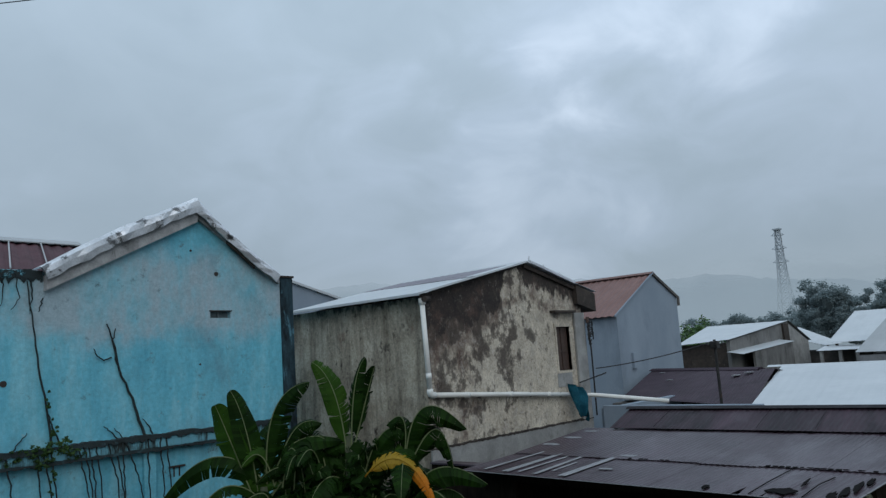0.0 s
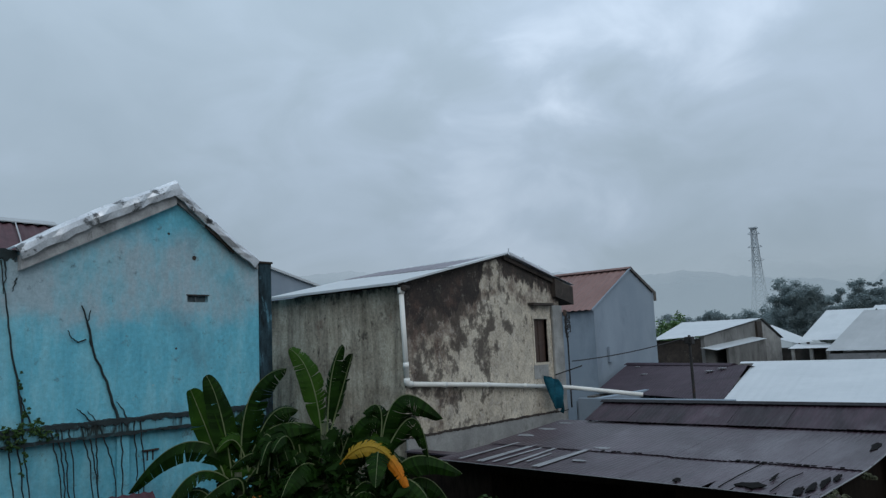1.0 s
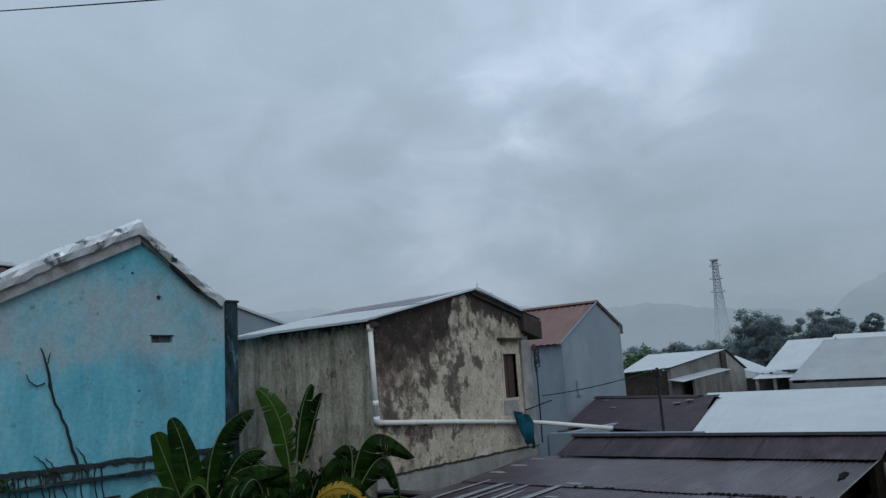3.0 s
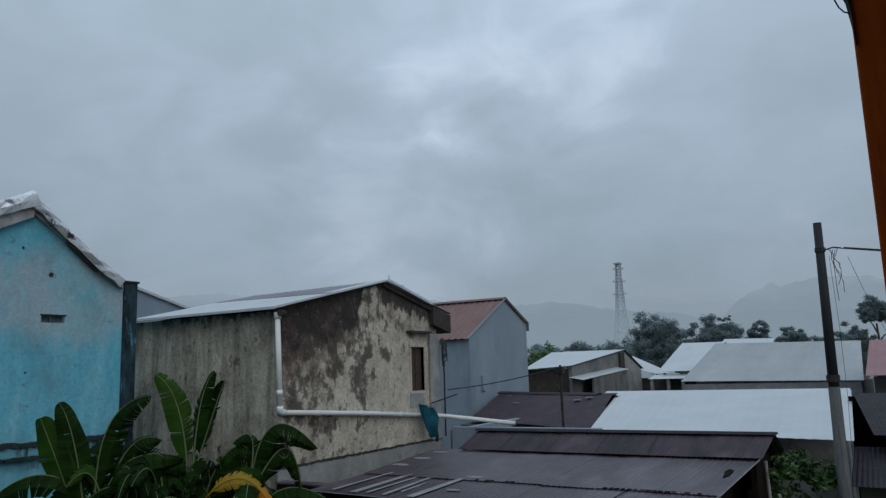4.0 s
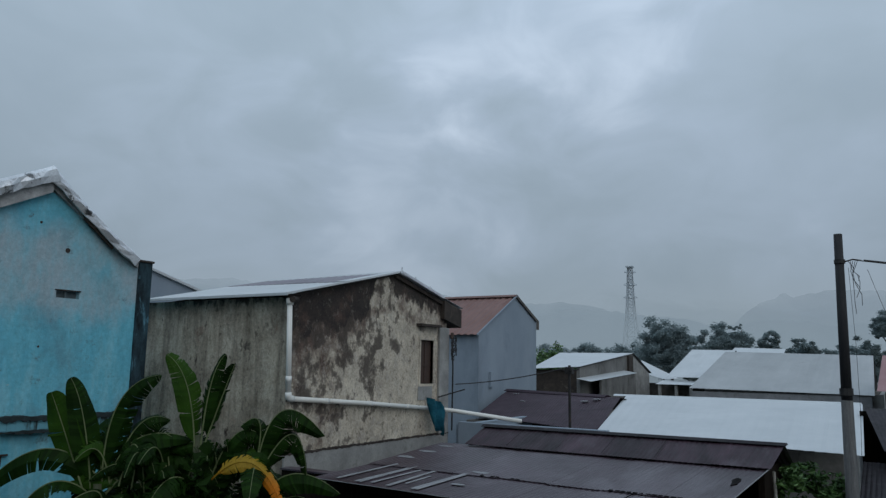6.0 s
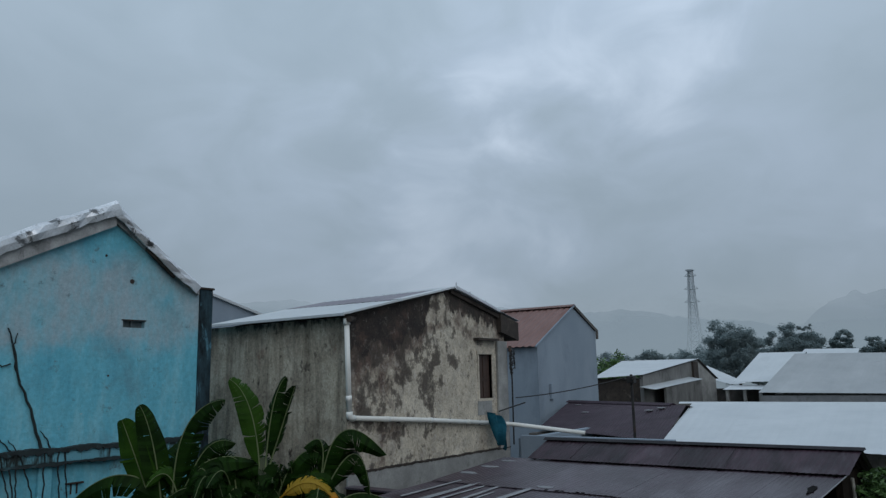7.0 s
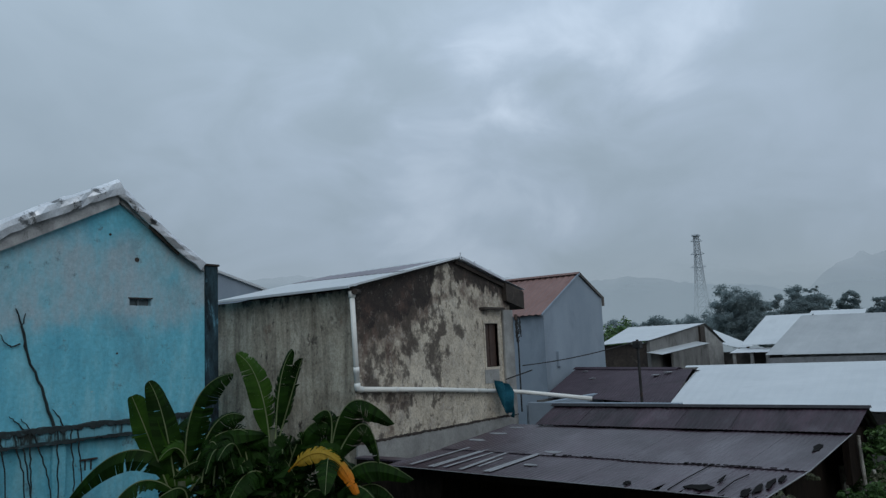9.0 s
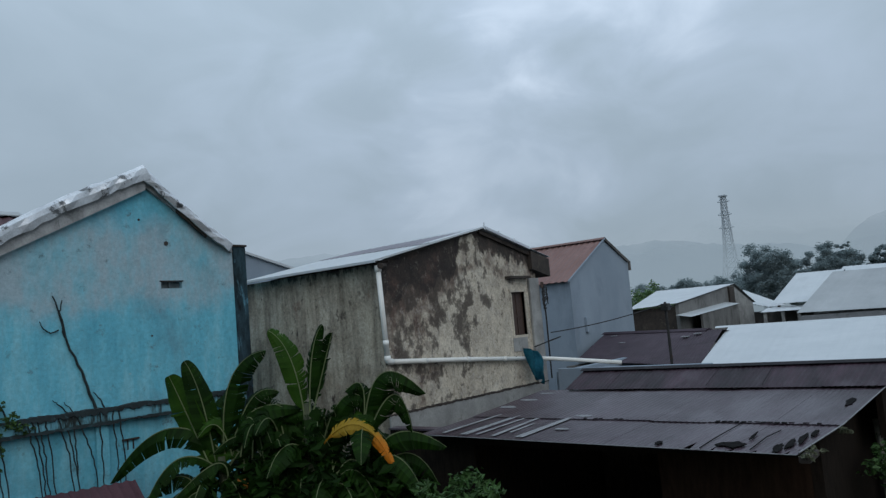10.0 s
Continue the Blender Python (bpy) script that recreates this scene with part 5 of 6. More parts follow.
roof_patch(lean, (13.2, 0.6, 3.02), (13.2, -5.1, 3.0), (15.5, -5.1, 3.36), (15.5, 0.6, 3.38), 8, 1, mat=SHED_ROOF, amp=0.005)

# ---------------------------------------------------------------- poles, tower, wires
pole = thing("utility_pole", (12.29, 0.63, 0), "leaning tarred utility pole with grey base", "pole")
part("lower_pole", bar([(12.29, 0.66, 0), (12.29, 0.63, 4.55)], 0.105, 12, 0.078), POLE_BASE, pole, "weathered grey lower pole", smooth=True)
part("upper_pole", bar([(12.29, 0.63, 4.5), (12.29, 0.61, 6.96)], 0.074, 12, 0.058), POLE_WOOD, pole, smooth=True)
part("collar", bar([(12.29, 0.63, 4.62), (12.29, 0.63, 4.72)], 0.09, 10), BLACK_IRON, pole)
part("clamp", bar([(12.29, 0.61, 6.52), (12.29, 0.61, 6.58)], 0.075, 10), BLACK_IRON, pole)
part("hook", bar([(12.27, 0.54, 6.545), (12.30, 0.44, 6.575), (12.32, 0.33, 6.555)], 0.012, 6), BLACK_IRON, pole)
part("riser", bar([(12.25, 0.50, 6.45), (12.28, 0.47, 5.4), (12.30, 0.47, 4.4), (12.3, 0.5, 3.6)], 0.003, 5), CABLE, pole)
for k in range(5):
    rr = random.Random(40 + k)
    pts = [(12.3, 0.50 - 0.03 * k, 6.55)] + [(12.3 + rr.uniform(-0.05, 0.05), 0.49 - 0.045 * i * rr.uniform(0.3, 1.2), 6.54 - (0.07 + 0.03 * k) * i) for i in range(1, 5)]
    part("loose_cable", bar(pts, 0.0045, 5), CABLE, pole)

wire = thing("service_wire", (12.3, 0.3, 6.5), "twisted black service cable strung from the pole", "cable", "overhead cables")
part("strand", bar(sag((12.33, 0.30, 6.56), (13.9, -9.0, 6.0), 0.25, 18), 0.011, 6), CABLE, wire)
part("strand", bar(sag((12.32, 0.33, 6.55), (13.9, -9.0, 5.985), 0.262, 18), 0.008, 5), CABLE, wire)
drop = thing("drop_wire", (12.3, 0.3, 6.4), "thin black cable drooping from the pole", "cable", "overhead cables")
part("strand", bar(sag((12.31, 0.26, 6.42), (15.6, -0.6, 4.5), 0.25, 14), 0.003, 5), CABLE, drop)
near_wire = thing("overhead_wire", (1.15, 0.05, 5.54), "thin black overhead wire tied to the eave", "cable", "overhead cables")
part("strand", bar([(1.965, -0.062, 5.948), (1.97, 0.10, 6.010)] + sag((1.97, 0.251, 6.064), (1.64, 6.22, 7.925), 0.012, 16) + sag((1.64, 6.22, 7.925), (2.15, 11.8, 10.1), 0.02, 8)[1:], 0.0036, 6), CABLE, near_wire)
wall_wire = thing("wall_cable", (13.8, 7.9, 4.4), "thin black cable strung from wall to iron post", "cable", "overhead cables")
part("strand", bar(sag((13.75, 7.95, 4.55), (15.02, 5.91, 4.95), 0.06, 12), 0.011, 5), CABLE, wall_wire)

iron = thing("iron_post", (15.02, 5.91, 3.2), "thin blackened iron post with a rusty head", "post")
part("shaft", bar([(15.02, 5.91, 0), (15.02, 5.91, 4.98)], 0.034, 8, 0.03), BLACK_IRON, iron)
part("head", solid((14.94, 5.83, 4.80), (15.10, 5.99, 4.95), 0.02), BLACK_IRON, iron)
for k in range(4):
    a = k * 1.57 + 0.5
    part("head_arm", bar([(15.02, 5.91, 4.86), (15.02 + 0.2 * math.cos(a), 5.91 + 0.2 * math.sin(a), 4.9)], 0.014, 5), BLACK_IRON, iron)

tower = thing("lattice_tower", (345, 106.5, 0), "tall galvanised steel lattice power tower in the mist", "tower")
TX, TY = 344.5, 105.0


def tower_half(z):
    return float(np.interp(z, [0, 16, 28, 40, 52], [4.6, 3.0, 1.9, 1.3, 0.9]))


levels = [0, 7, 13, 18.5, 23, 27, 30.5, 33.5, 36.5, 39.5, 42.5, 45.5, 48.5, 51]
corner = ((-1, -1), (1, -1), (1, 1), (-1, 1))
for cx, cy in corner:
    part("leg", bar([(TX + cx * tower_half(z), TY + cy * tower_half(z), z) for z in levels], 0.26, 4, 0.17), STEEL, tower)
for za, zb in zip(levels, levels[1:]):
    bm = bmesh.new()
    ha, hb = tower_half(za), tower_half(zb)
    for (ax, ay), (bx, by) in zip(corner, corner[1:] + corner[:1]):
        tube(bm, [(TX + ax * ha, TY + ay * ha, za), (TX + bx * hb, TY + by * hb, zb)], 0.14, 4)
        tube(bm, [(TX + bx * ha, TY + by * ha, za), (TX + ax * hb, TY + ay * hb, zb)], 0.14, 4)
        tube(bm, [(TX + ax * hb, TY + ay * hb, zb), (TX + bx * hb, TY + by * hb, zb)], 0.10, 4)
    part("brace", bm, STEEL, tower)
for z, w in ((36.5, 3.2), (42.5, 2.9), (48.5, 2.5)):
    bm = bmesh.new()
    for s in (-1, 1):
        tip = (TX + s * w * 0.3, TY - s * w, z + 0.2)
        for cx, cy in corner:
            tube(bm, [(TX + cx * 1.0, TY + cy * 1.0, z), tip], 0.11, 4)
        tube(bm, [(TX, TY, z + 2.2), tip], 0.10, 4)
    part("cross_arm", bm, STEEL, tower)
bm = bmesh.new()
box(bm, (TX - 1.6, TY - 1.6, 51), (TX + 1.6, TY + 1.6, 51.6))
part("top_frame", bm, STEEL, tower)

# ---------------------------------------------------------------- the balcony that the view is from
porch = thing("balcony_post", (2.06, -0.09, 3.45), "orange-brown painted wooden post under dark eave timber", "post")
part("post", solid((1.98, -0.26, 3.45), (2.16, -0.082, 5.93), 0.010), ORANGE, porch)
part("post_head", solid((1.965, -0.28, 5.93), (2.175, -0.068, 6.9), 0.012), SHADE_WOOD, porch, "dark timber post head")
bm = bmesh.new()
profile = ((-0.0835, 5.74), (-0.0825, 5.82), (-0.069, 5.93), (-0.046, 6.01), (0.19, 6.9), (-0.06, 6.9), (-0.085, 5.95), (-0.0865, 5.74))
near_side = [bm.verts.new((1.972, y, z)) for y, z in profile]
far_side = [bm.verts.new((2.10, y, z)) for y, z in profile]
bm.faces.new(near_side)
bm.faces.new(far_side[::-1])
for i in range(8):
    bm.faces.new((near_side[i], near_side[(i + 1) % 8], far_side[(i + 1) % 8], far_side[i]))
part("brace", bm, SHADE_WOOD, porch, "dark curved timber brace")
part("wire_loop", bar([(1.968, -0.055, 5.945), (1.965, -0.050, 5.915), (1.965, -0.048, 5.885), (1.966, -0.050, 5.86), (1.968, -0.058, 5.838), (1.972, -0.068, 5.825), (1.978, -0.080, 5.821)], 0.0018, 6), CABLE, porch)
tagged(part("balcony_floor", solid((-2.5, -3.0, 3.25), (2.3, 3.0, 3.45), 0.01), CONCRETE), "grey cement balcony slab", "floor", kind="structure")
tagged(part("wall_balcony", solid((-2.5, -3.0, 0.0), (-2.35, 3.0, 6.9)), CONCRETE), "plain house wall behind the balcony", "wall", kind="structure")
tagged(part("wall_balcony_base", solid((-2.35, -3.0, 0.0), (1.2, 3.0, 3.25)), CONCRETE), "plain lower storey below the balcony", "wall", kind="structure")
tagged(part("roof_balcony", solid((-2.6, -3.2, 6.9), (2.4, 0.2, 7.0)), WOOD_DARK), "dark timber balcony roof", "roof", kind="structure")


# ---------------------------------------------------------------- banana plants
VIEW = Vector((-0.62, -0.77, 0.12))
UP = Vector((0, 0, 1))


def banana_leaf(plant, base, mid, tip, half, face, fold=35, mat=BANANA, seed=0, torn=0.35, rib=MIDRIB):
    """One banana leaf: an arched midrib and a blade split into ribbons along its veins. face: where its upper side looks; fold: how far its halves hang."""
    rnd = random.Random(seed * 7 + 3)
    settle = Vector((-0.02, 0.025, -0.055))
    base, mid, tip, face = Vector(base) + settle, Vector(mid) + settle, Vector(tip) + settle, Vector(face).normalized()
    ctrl = mid * 2 - (base + tip) * 0.5
    n = 34

    def at(s):
        return base * (1 - s) ** 2 + ctrl * 2 * s * (1 - s) + tip * s * s
    pts = [at(i / n) for i in range(n + 1)]
    verts, faces = [], []
    for sgn in (-1, 1):
        prev = None
        hang = math.radians(fold)
        for i in range(n):
            s0, s1 = i / n, (i + 1) / n
            edge = []
            cut = rnd.random() < torn * 0.22
            lean = rnd.uniform(-0.35, 0.45) if cut else rnd.uniform(-0.10, 0.10) * min(1, torn * 1.5)
            for s in (s0, s1):
                p = at(s)
                t = (at(min(1, s + 0.02)) - at(max(0, s - 0.02))).normalized()
                nrm = (face - t * face.dot(t)).normalized()
                sd = t.cross(nrm) * sgn
                w = 1.32 * half * max(0.0, math.sin(math.pi * min(1, max(0, (s - 0.08) / 0.92)) ** 0.62)) ** 0.5
                a = hang + lean + 0.12 * math.sin(9 * s + seed)
                inner = p + sd * w * 0.5 * math.cos(a * 0.6) - nrm * w * 0.5 * math.sin(a * 0.6) + t * w * 0.10
                outer = inner + sd * w * 0.5 * math.cos(a * 1.5) - nrm * w * 0.5 * math.sin(a * 1.5) + t * w * 0.16
                edge.append((p, inner, outer))
            if cut:
                shrink = rnd.uniform(0.75, 0.97)
                edge[1] = (edge[1][0], edge[1][0].lerp(edge[1][1], 1.0), edge[1][1].lerp(edge[1][2], shrink))
                edge[1] = (edge[1][0], edge[1][1].lerp(edge[0][1], 0.15), edge[1][2].lerp(edge[0][2], 0.40))
            k = len(verts)
            verts += [*edge[0], *edge[1]]
            faces += [(k, k + 1, k + 4, k + 3), (k + 1, k + 2, k + 5, k + 4)]
    leaf = part("leaf", (verts, faces), mat, plant)
    part("midrib", tube(bmesh.new(), [q + face * 0.003 for q in pts], 0.010, 5, 0.002), rib, leaf, "pale midrib")
    return leaf


def banana_plant(at, height, label, seed, girth=0.11):
    b = thing("banana_plant", at, label, "banana plant", "banana clump")
    x, y, z = at
    rnd = random.Random(seed)
    lean = Vector((rnd.uniform(-0.12, 0.12), rnd.uniform(-0.12, 0.12), 0))
    top = Vector((x, y, z + height))
    part("pseudostem", bar([Vector((x, y, z)) - lean, Vector((x, y, z + height * 0.5)) - lean * 0.6, top], girth, 10, girth * 0.45), STEM, b, smooth=True)
    for i in range(5):
        a = i * 1.3 + seed
        o = Vector((math.cos(a), math.sin(a), 0))
        part("dry_sheath", bar([top - UP * (0.9 + 0.2 * i), top - UP * (0.8 + 0.2 * i) + o * 0.16, top - UP * (1.3 + 0.2 * i) + o * 0.24], 0.03, 5, 0.008), BRANCH, b)
    return b, top


def loose_leaves(plant, top, seed, count, reach, mat=BANANA):
    """The crowded lower leaves of a clump, arching out and down all round."""
    rnd = random.Random(seed)
    for i in range(count):
        a = 6.283 * (i + rnd.uniform(-0.3, 0.3)) / count
        r = reach * rnd.uniform(0.6, 1.05)
        h = rnd.uniform(-0.75, 0.0)
        o = Vector((math.cos(a), math.sin(a), 0))
        b = top + UP * (h - 0.1)
        banana_leaf(plant, b, b + o * r * 0.55 + UP * rnd.uniform(0.02, 0.22), b + o * r - UP * rnd.uniform(0.15, 0.5), rnd.uniform(0.13, 0.19), UP + o * 0.15, rnd.uniform(25, 60), mat, seed * 50 + i, 0.7)


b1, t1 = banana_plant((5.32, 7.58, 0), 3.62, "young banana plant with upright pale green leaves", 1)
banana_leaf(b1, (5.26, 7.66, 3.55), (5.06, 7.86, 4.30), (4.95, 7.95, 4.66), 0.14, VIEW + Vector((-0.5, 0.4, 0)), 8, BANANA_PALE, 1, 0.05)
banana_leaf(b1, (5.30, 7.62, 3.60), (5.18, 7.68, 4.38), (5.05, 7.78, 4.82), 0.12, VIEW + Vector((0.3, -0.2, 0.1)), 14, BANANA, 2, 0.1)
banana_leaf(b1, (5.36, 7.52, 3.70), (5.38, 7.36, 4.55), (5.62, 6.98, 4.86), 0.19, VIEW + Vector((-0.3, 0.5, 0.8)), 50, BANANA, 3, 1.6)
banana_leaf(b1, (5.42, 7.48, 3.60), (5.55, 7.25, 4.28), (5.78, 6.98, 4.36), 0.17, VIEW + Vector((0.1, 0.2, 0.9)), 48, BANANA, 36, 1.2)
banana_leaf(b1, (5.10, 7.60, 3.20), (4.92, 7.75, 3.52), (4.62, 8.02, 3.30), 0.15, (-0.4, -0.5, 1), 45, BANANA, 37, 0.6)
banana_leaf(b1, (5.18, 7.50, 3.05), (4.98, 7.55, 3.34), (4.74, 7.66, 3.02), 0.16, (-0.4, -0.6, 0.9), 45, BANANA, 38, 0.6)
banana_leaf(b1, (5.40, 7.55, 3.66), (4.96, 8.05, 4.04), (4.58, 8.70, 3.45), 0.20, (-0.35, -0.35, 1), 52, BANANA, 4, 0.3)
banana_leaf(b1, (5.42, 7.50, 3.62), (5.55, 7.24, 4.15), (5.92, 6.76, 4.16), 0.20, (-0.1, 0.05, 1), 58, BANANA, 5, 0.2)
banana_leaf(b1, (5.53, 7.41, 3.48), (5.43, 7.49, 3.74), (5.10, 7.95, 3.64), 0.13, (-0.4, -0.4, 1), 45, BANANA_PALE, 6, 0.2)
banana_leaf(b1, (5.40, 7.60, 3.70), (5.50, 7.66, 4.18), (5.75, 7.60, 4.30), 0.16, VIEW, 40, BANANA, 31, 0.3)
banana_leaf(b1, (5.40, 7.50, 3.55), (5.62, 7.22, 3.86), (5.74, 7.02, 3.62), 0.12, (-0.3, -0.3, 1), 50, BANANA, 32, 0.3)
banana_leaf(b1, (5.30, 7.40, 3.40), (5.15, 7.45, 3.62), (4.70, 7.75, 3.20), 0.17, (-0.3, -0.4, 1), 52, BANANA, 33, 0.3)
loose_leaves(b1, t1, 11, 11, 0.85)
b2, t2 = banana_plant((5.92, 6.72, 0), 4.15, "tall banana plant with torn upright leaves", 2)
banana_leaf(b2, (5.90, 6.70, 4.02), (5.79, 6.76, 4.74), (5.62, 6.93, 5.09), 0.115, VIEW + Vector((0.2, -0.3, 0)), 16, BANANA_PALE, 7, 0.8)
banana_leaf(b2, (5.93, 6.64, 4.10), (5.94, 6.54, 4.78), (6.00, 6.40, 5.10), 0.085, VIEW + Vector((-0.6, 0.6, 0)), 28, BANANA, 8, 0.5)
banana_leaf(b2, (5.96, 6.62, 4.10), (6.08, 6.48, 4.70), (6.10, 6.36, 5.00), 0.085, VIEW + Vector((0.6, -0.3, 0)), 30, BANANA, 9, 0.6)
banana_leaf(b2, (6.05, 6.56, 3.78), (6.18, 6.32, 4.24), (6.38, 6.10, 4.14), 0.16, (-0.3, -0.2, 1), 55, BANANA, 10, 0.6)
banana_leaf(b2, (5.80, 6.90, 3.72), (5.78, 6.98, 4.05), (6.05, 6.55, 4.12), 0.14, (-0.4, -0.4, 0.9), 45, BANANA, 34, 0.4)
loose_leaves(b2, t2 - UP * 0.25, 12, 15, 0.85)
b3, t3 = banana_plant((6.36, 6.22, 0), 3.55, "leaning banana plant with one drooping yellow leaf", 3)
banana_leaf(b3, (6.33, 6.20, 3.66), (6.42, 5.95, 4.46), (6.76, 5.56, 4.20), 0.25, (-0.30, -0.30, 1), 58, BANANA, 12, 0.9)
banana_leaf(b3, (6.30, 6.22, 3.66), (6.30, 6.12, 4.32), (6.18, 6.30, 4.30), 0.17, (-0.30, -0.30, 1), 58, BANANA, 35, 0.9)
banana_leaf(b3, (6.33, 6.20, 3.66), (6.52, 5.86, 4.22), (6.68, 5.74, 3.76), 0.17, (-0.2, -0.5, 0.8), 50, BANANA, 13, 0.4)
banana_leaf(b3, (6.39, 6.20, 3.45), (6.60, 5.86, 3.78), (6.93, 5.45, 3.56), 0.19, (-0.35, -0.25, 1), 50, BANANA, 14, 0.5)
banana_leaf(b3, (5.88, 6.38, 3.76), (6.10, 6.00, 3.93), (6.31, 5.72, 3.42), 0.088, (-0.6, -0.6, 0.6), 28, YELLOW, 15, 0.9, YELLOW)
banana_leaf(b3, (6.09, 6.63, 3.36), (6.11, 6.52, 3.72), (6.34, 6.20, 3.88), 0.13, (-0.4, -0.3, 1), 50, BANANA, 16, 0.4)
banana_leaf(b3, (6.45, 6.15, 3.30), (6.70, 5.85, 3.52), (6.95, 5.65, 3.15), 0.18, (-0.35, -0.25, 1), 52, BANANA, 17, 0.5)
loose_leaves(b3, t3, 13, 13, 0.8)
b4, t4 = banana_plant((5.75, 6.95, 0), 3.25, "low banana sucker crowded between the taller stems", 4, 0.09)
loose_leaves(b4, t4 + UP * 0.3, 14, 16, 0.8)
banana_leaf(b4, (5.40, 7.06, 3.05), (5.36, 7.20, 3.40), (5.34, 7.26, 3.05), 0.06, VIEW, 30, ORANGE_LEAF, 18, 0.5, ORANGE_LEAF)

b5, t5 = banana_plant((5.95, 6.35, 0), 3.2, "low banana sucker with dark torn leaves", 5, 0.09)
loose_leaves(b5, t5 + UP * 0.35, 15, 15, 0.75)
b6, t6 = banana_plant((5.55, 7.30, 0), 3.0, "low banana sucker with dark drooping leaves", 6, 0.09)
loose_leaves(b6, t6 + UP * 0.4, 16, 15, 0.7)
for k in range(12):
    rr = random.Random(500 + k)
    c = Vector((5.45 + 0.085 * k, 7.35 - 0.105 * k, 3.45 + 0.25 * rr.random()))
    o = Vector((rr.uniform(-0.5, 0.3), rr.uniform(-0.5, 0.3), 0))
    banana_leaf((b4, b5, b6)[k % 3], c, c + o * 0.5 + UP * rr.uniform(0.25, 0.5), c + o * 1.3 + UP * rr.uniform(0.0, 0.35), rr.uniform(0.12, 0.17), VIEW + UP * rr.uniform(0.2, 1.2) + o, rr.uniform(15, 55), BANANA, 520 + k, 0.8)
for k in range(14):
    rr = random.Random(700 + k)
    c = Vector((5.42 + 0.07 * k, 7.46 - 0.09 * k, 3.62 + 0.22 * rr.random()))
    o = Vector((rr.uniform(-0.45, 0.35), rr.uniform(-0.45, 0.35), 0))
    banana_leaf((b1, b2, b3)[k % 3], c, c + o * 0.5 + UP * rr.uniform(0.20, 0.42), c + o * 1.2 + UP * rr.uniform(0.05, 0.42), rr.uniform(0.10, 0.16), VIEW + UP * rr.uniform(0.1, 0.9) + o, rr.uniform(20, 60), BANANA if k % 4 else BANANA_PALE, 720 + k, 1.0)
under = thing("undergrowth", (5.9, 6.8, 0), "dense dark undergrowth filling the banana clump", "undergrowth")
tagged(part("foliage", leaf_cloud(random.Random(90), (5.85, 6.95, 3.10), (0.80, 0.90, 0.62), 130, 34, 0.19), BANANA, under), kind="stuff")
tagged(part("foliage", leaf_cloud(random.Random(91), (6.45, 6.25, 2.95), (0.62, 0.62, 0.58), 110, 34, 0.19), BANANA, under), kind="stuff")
part("stalk", bar([(5.9, 6.8, 0), (5.92, 6.82, 3.0)], 0.05, 6, 0.03), BRANCH, under)

# ---------------------------------------------------------------- dead vines on the blue wall
vine = thing("dead_climber", (4.9, 9.68, 4.2), "dead black climbing stems clinging to the blue wall", "vine", "wall climbers")


def stem(pts, r, r2, owner=vine, y=BY - 0.022, seed=0):
    rnd = random.Random(seed + int(pts[0][0] * 100))
    fine = []
    for (xa, za), (xb, zb) in zip(pts, pts[1:]):
        for k in range(4):
            f = k / 4
            fine.append((xa + (xb - xa) * f + rnd.uniform(-0.012, 0.012), y + rnd.uniform(-0.01, 0.006), za + (zb - za) * f))
    fine.append((pts[-1][0], y, pts[-1][1]))
    part("stem", bar(fine, r * 0.62, 6, r2 * 0.62), BRANCH, owner)


stem([(4.92, 4.22), (4.80, 4.62), (4.62, 5.02), (4.52, 5.40), (4.42, 5.72)], 0.032, 0.014)
stem([(4.60, 5.05), (4.54, 5.25), (4.50, 5.50), (4.54, 5.66)], 0.020, 0.010)
stem([(4.49, 5.28), (4.38, 5.24), (4.30, 5.30), (4.25, 5.40)], 0.018, 0.008)
stem([(5.06, 4.20), (4.98, 4.34), (4.90, 4.44)], 0.018, 0.008)
stem([(4.55, 4.22), (4.46, 4.33), (4.38, 4.40)], 0.016, 0.008)
stem([(4.62, 4.22), (4.52, 4.36)], 0.014, 0.008)
for k, (x0, x1, zb) in enumerate(((4.02, 4.17, 3.40), (4.10, 4.22, 3.35), (4.16, 4.27, 3.3), (4.24, 4.34, 3.3), (4.40, 4.56, 3.3), (4.47, 4.62, 3.35), (4.62, 4.86, 3.45), (4.93, 4.95, 3.3), (5.10, 5.16, 3.4), (5.18, 5.26, 3.2), (4.58, 4.63, 3.35))):
    stem([(x0, 4.20), (x0 + (x1 - x0) * 0.3, 4.0), (x0 + (x1 - x0) * 0.75, 3.72), (x1, zb), (x1 + 0.05, 2.9)], 0.018, 0.011, y=BY - 0.10, seed=k)
left_vine = thing("half_dead_climber", (3.6, 9.68, 4.2), "half-dead climber with green tufts along the blue wall", "vine", "wall climbers")
stem([(3.74, 4.22), (3.68, 4.70), (3.58, 5.20), (3.52, 5.70), (3.44, 6.26)], 0.024, 0.012, left_vine)
stem([(3.84, 4.22), (3.76, 4.45), (3.70, 4.62)], 0.02, 0.01, left_vine)
stem([(3.30, 4.22), (3.40, 4.34), (3.46, 4.42)], 0.014, 0.007, left_vine)
stem([(3.16, 6.32), (3.18, 6.1), (3.14, 5.94)], 0.014, 0.006, left_vine)
stem([(3.30, 6.35), (3.36, 6.05), (3.26, 5.90)], 0.012, 0.006, left_vine)
stem([(3.46, 6.30), (3.50, 6.10), (3.48, 5.85)], 0.020, 0.006, left_vine)
stem([(3.62, 6.05), (3.60, 5.96), (3.58, 5.88)], 0.016, 0.008, left_vine)
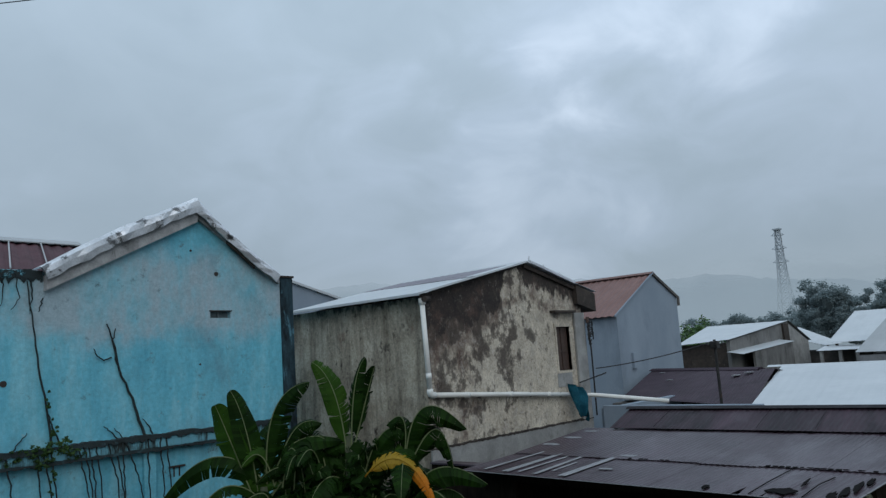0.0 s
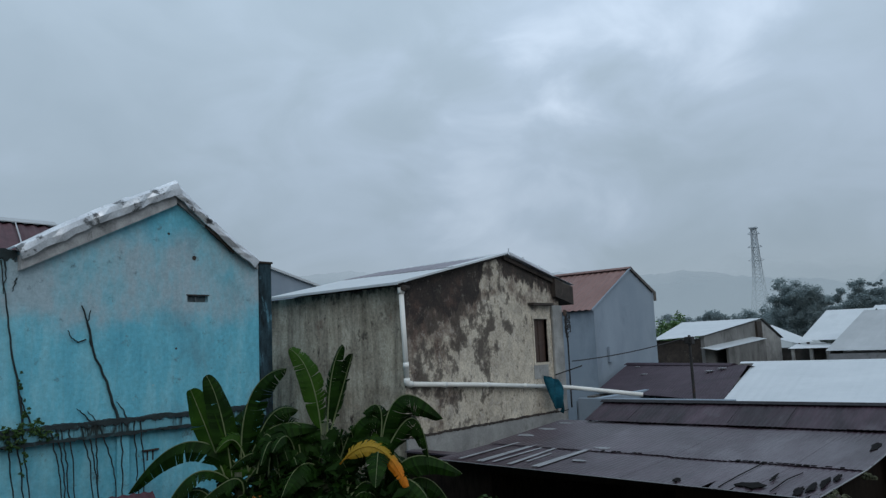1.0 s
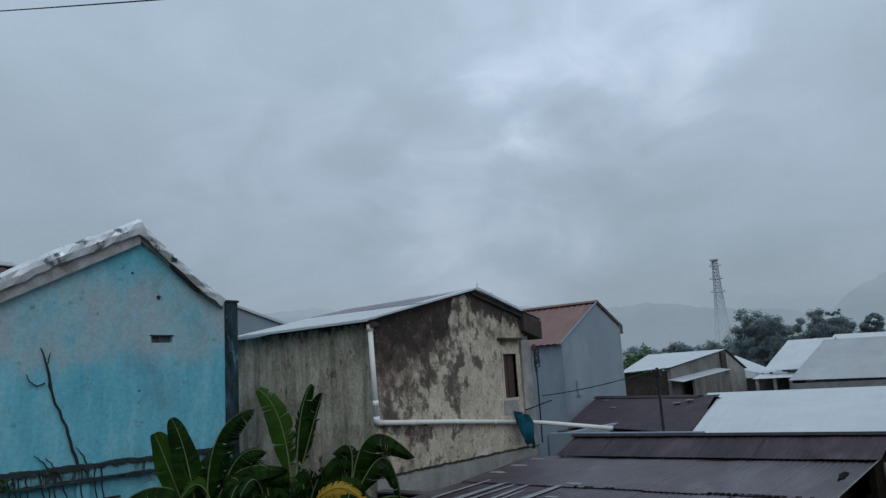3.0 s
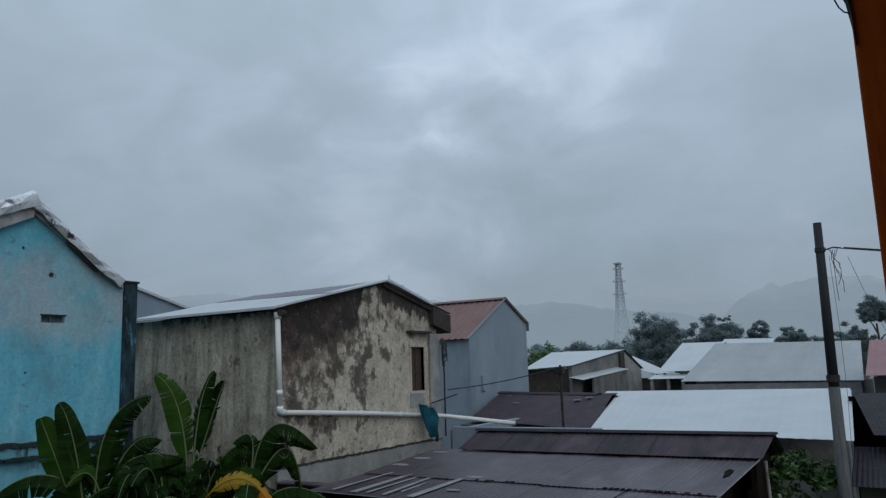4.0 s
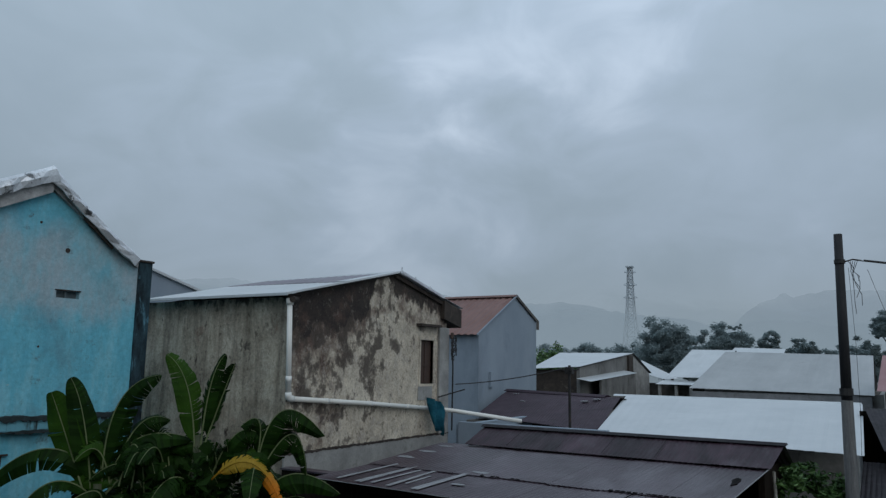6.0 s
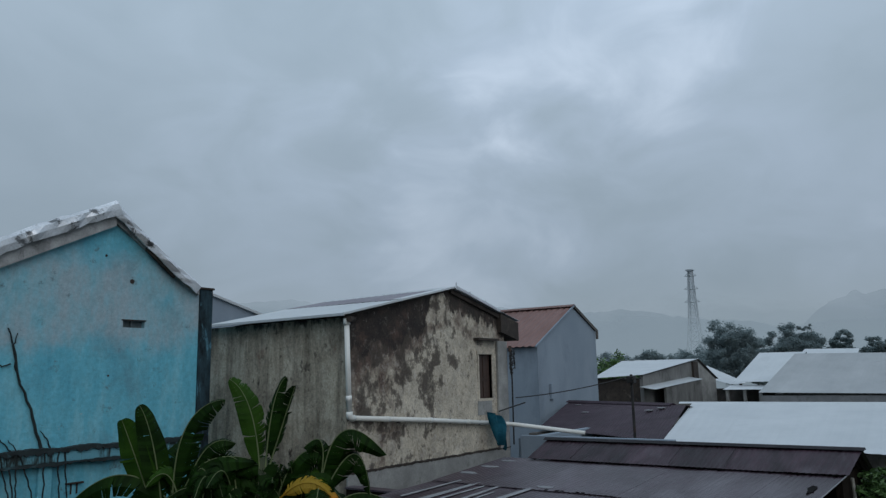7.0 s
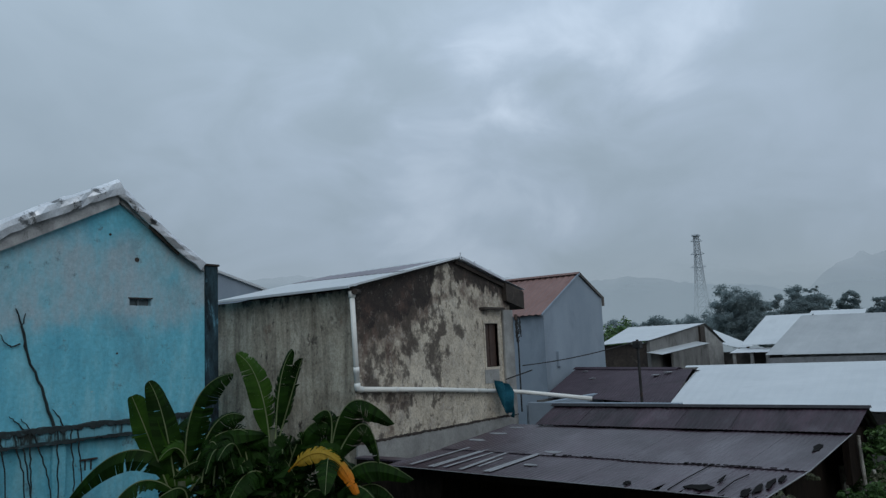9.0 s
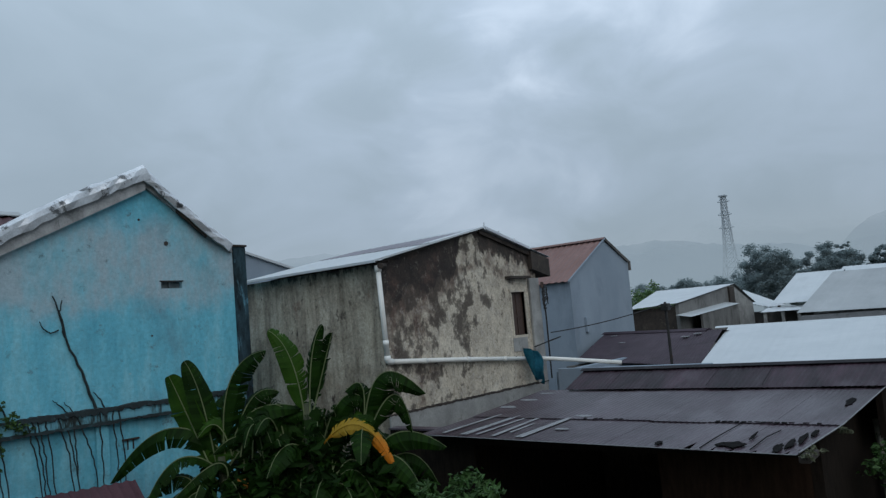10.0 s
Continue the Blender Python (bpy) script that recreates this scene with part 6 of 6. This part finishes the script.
for k, (x0, x1) in enumerate(((3.20, 3.32), (3.62, 3.74), (3.70, 3.80), (3.55, 3.62), (2.9, 3.0), (2.6, 2.75))):
    stem([(x0, 4.20), ((x0 + x1) / 2, 3.85), (x1, 3.4), (x1 + 0.04, 2.9)], 0.018, 0.010, left_vine, BY - 0.10, k + 20)
for cx, cz, rx, rz, n in ((3.74, 4.42, 0.05, 0.22, 8), (3.55, 4.16, 0.34, 0.07, 14), (3.15, 4.10, 0.25, 0.08, 9), (4.0, 4.08, 0.14, 0.10, 8), (3.72, 3.75, 0.05, 0.3, 8), (2.7, 4.2, 0.3, 0.08, 9), (3.3, 6.32, 0.3, 0.06, 8), (3.80, 4.20, 0.16, 0.14, 14), (3.45, 4.22, 0.30, 0.06, 12), (3.62, 4.02, 0.12, 0.16, 10), (3.05, 4.22, 0.3, 0.05, 9), (3.66, 4.75, 0.03, 0.22, 6), (3.9, 4.28, 0.05, 0.05, 5)):
    tagged(part("leaf_tuft", leaf_cloud(random.Random(int(cx * 100)), (cx, BY - 0.13, cz), (rx, 0.04, rz), n, 16, 0.045), LEAF_NEAR if cz < 6 else LEDGE, left_vine, "small green leaves" if cz < 6 else "blackened moss"), kind="stuff")

# low red roof just under the wall
low_roof = thing("low_maroon_roof", (3.9, 8.2, 0), "low dark maroon roof beneath the blue wall", "roof")
roof_patch(low_roof, (1.2, 7.6, 3.2), (4.3, 7.35, 3.2), (4.5, 8.05, 3.50), (1.2, 8.9, 3.50), 5, 1, mat=MAROON_ROOF, pitch=0.1, amp=0.01)
part("support", solid((1.4, 7.9, 0), (4.0, 8.0, 3.2)), DARK_PLASTER, low_roof)

# ---------------------------------------------------------------- shrubs beside the dark roof
shrub = thing("shrub", (12.2, 1.2, 0), "straggling green shrub with pale bare trunks", "shrub", "shrubs")
part("trunk", bar([(12.05, 1.62, 0), (12.1, 1.64, 2.6), (12.12, 1.68, 3.5)], 0.09, 8, 0.05), PALE_BARK, shrub, "pale trunk")
part("trunk", bar([(11.95, 1.8, 0), (11.98, 1.82, 2.4), (11.95, 1.86, 3.1)], 0.08, 8, 0.04), PALE_BARK, shrub, "pale trunk")
for k, (c, r, n) in enumerate((((12.35, 1.30, 3.35), (0.35, 0.35, 0.28), 26), ((12.55, 0.95, 3.25), (0.4, 0.35, 0.25), 26), ((12.3, 1.5, 2.8), (0.5, 0.4, 0.4), 30), ((12.0, 1.2, 2.6), (0.6, 0.5, 0.5), 30))):
    tagged(part("foliage", leaf_cloud(random.Random(60 + k), c, r, n, 26, 0.10), LEAF_NEAR, shrub), kind="stuff")
for (xa, ya, za), (xb, yb, zb), r in (((11.58, 1.50, 0), (11.6, 1.555, 3.56), 0.032), ((11.6, 1.36, 0), (11.6, 1.42, 3.12), 0.035), ((11.7, 1.18, 0), (11.6, 1.30, 2.95), 0.03)):
    part("trunk", bar([(xa, ya, za), ((xa + xb) / 2 + 0.03, (ya + yb) / 2, zb * 0.7), (xb, yb, zb)], r, 8, r * 0.7), PALE_BARK, shrub, "pale trunk")
for k, (c, r, n) in enumerate((((11.6, 1.34, 3.42), (0.16, 0.14, 0.20), 9), ((11.5, 1.30, 3.05), (0.2, 0.16, 0.25), 9))):
    tagged(part("foliage", leaf_cloud(random.Random(64 + k), c, r, n, 14, 0.08), GRASS_DRY if k else LEAF_BRIGHT, shrub), kind="stuff")
low = thing("shrub", (10.4, 1.7, 0), "dark low shrub in the shade of the eave", "shrub", "shrubs")
part("trunk", bar([(10.4, 1.5, 0), (10.5, 1.5, 2.6)], 0.05, 6, 0.03), BARK, low)
tagged(part("foliage", leaf_cloud(random.Random(70), (10.5, 1.4, 2.75), (0.7, 0.4, 0.35), 40, 30, 0.09), LEAF_NEAR, low), kind="stuff")
verge_grass = thing("grass_tuft", (8.3, 1.75, 3.3), "pale weedy grass rooted along the roof verge", "grass", "shrubs")
part("root_mat", solid((7.98, 1.82, 3.27), (8.40, 1.93, 3.34), 0.02), MOULD, verge_grass)
for k, (x, y, z, r) in enumerate(((8.10, 1.88, 3.34, 0.12), (8.32, 1.84, 3.34, 0.10), (9.1, 1.70, 3.42, 0.07))):
    tagged(part("grass", leaf_cloud(random.Random(80 + k), (x, y, z), (r * 1.6, r, 0.04), 7, 22, 0.06), GRASS_DRY, verge_grass), kind="stuff")
near_shrub = thing("shrub", (6.2, 4.7, 0), "bushy green shrub beside the banana clump", "shrub", "shrubs")
part("trunk", bar([(6.2, 4.7, 0), (6.15, 4.75, 3.0)], 0.06, 6, 0.03), BARK, near_shrub)
tagged(part("foliage", leaf_cloud(random.Random(71), (6.15, 4.75, 3.12), (0.55, 0.45, 0.30), 44, 30, 0.10), LEAF_NEAR, near_shrub), kind="stuff")

# ---------------------------------------------------------------- trees
tree((42.5, 17.7, 0), 6.5, 2.3, 5, "fresh green tree behind the blue-grey house", LEAF_BRIGHT, clumps=120, per=60, size=0.20)
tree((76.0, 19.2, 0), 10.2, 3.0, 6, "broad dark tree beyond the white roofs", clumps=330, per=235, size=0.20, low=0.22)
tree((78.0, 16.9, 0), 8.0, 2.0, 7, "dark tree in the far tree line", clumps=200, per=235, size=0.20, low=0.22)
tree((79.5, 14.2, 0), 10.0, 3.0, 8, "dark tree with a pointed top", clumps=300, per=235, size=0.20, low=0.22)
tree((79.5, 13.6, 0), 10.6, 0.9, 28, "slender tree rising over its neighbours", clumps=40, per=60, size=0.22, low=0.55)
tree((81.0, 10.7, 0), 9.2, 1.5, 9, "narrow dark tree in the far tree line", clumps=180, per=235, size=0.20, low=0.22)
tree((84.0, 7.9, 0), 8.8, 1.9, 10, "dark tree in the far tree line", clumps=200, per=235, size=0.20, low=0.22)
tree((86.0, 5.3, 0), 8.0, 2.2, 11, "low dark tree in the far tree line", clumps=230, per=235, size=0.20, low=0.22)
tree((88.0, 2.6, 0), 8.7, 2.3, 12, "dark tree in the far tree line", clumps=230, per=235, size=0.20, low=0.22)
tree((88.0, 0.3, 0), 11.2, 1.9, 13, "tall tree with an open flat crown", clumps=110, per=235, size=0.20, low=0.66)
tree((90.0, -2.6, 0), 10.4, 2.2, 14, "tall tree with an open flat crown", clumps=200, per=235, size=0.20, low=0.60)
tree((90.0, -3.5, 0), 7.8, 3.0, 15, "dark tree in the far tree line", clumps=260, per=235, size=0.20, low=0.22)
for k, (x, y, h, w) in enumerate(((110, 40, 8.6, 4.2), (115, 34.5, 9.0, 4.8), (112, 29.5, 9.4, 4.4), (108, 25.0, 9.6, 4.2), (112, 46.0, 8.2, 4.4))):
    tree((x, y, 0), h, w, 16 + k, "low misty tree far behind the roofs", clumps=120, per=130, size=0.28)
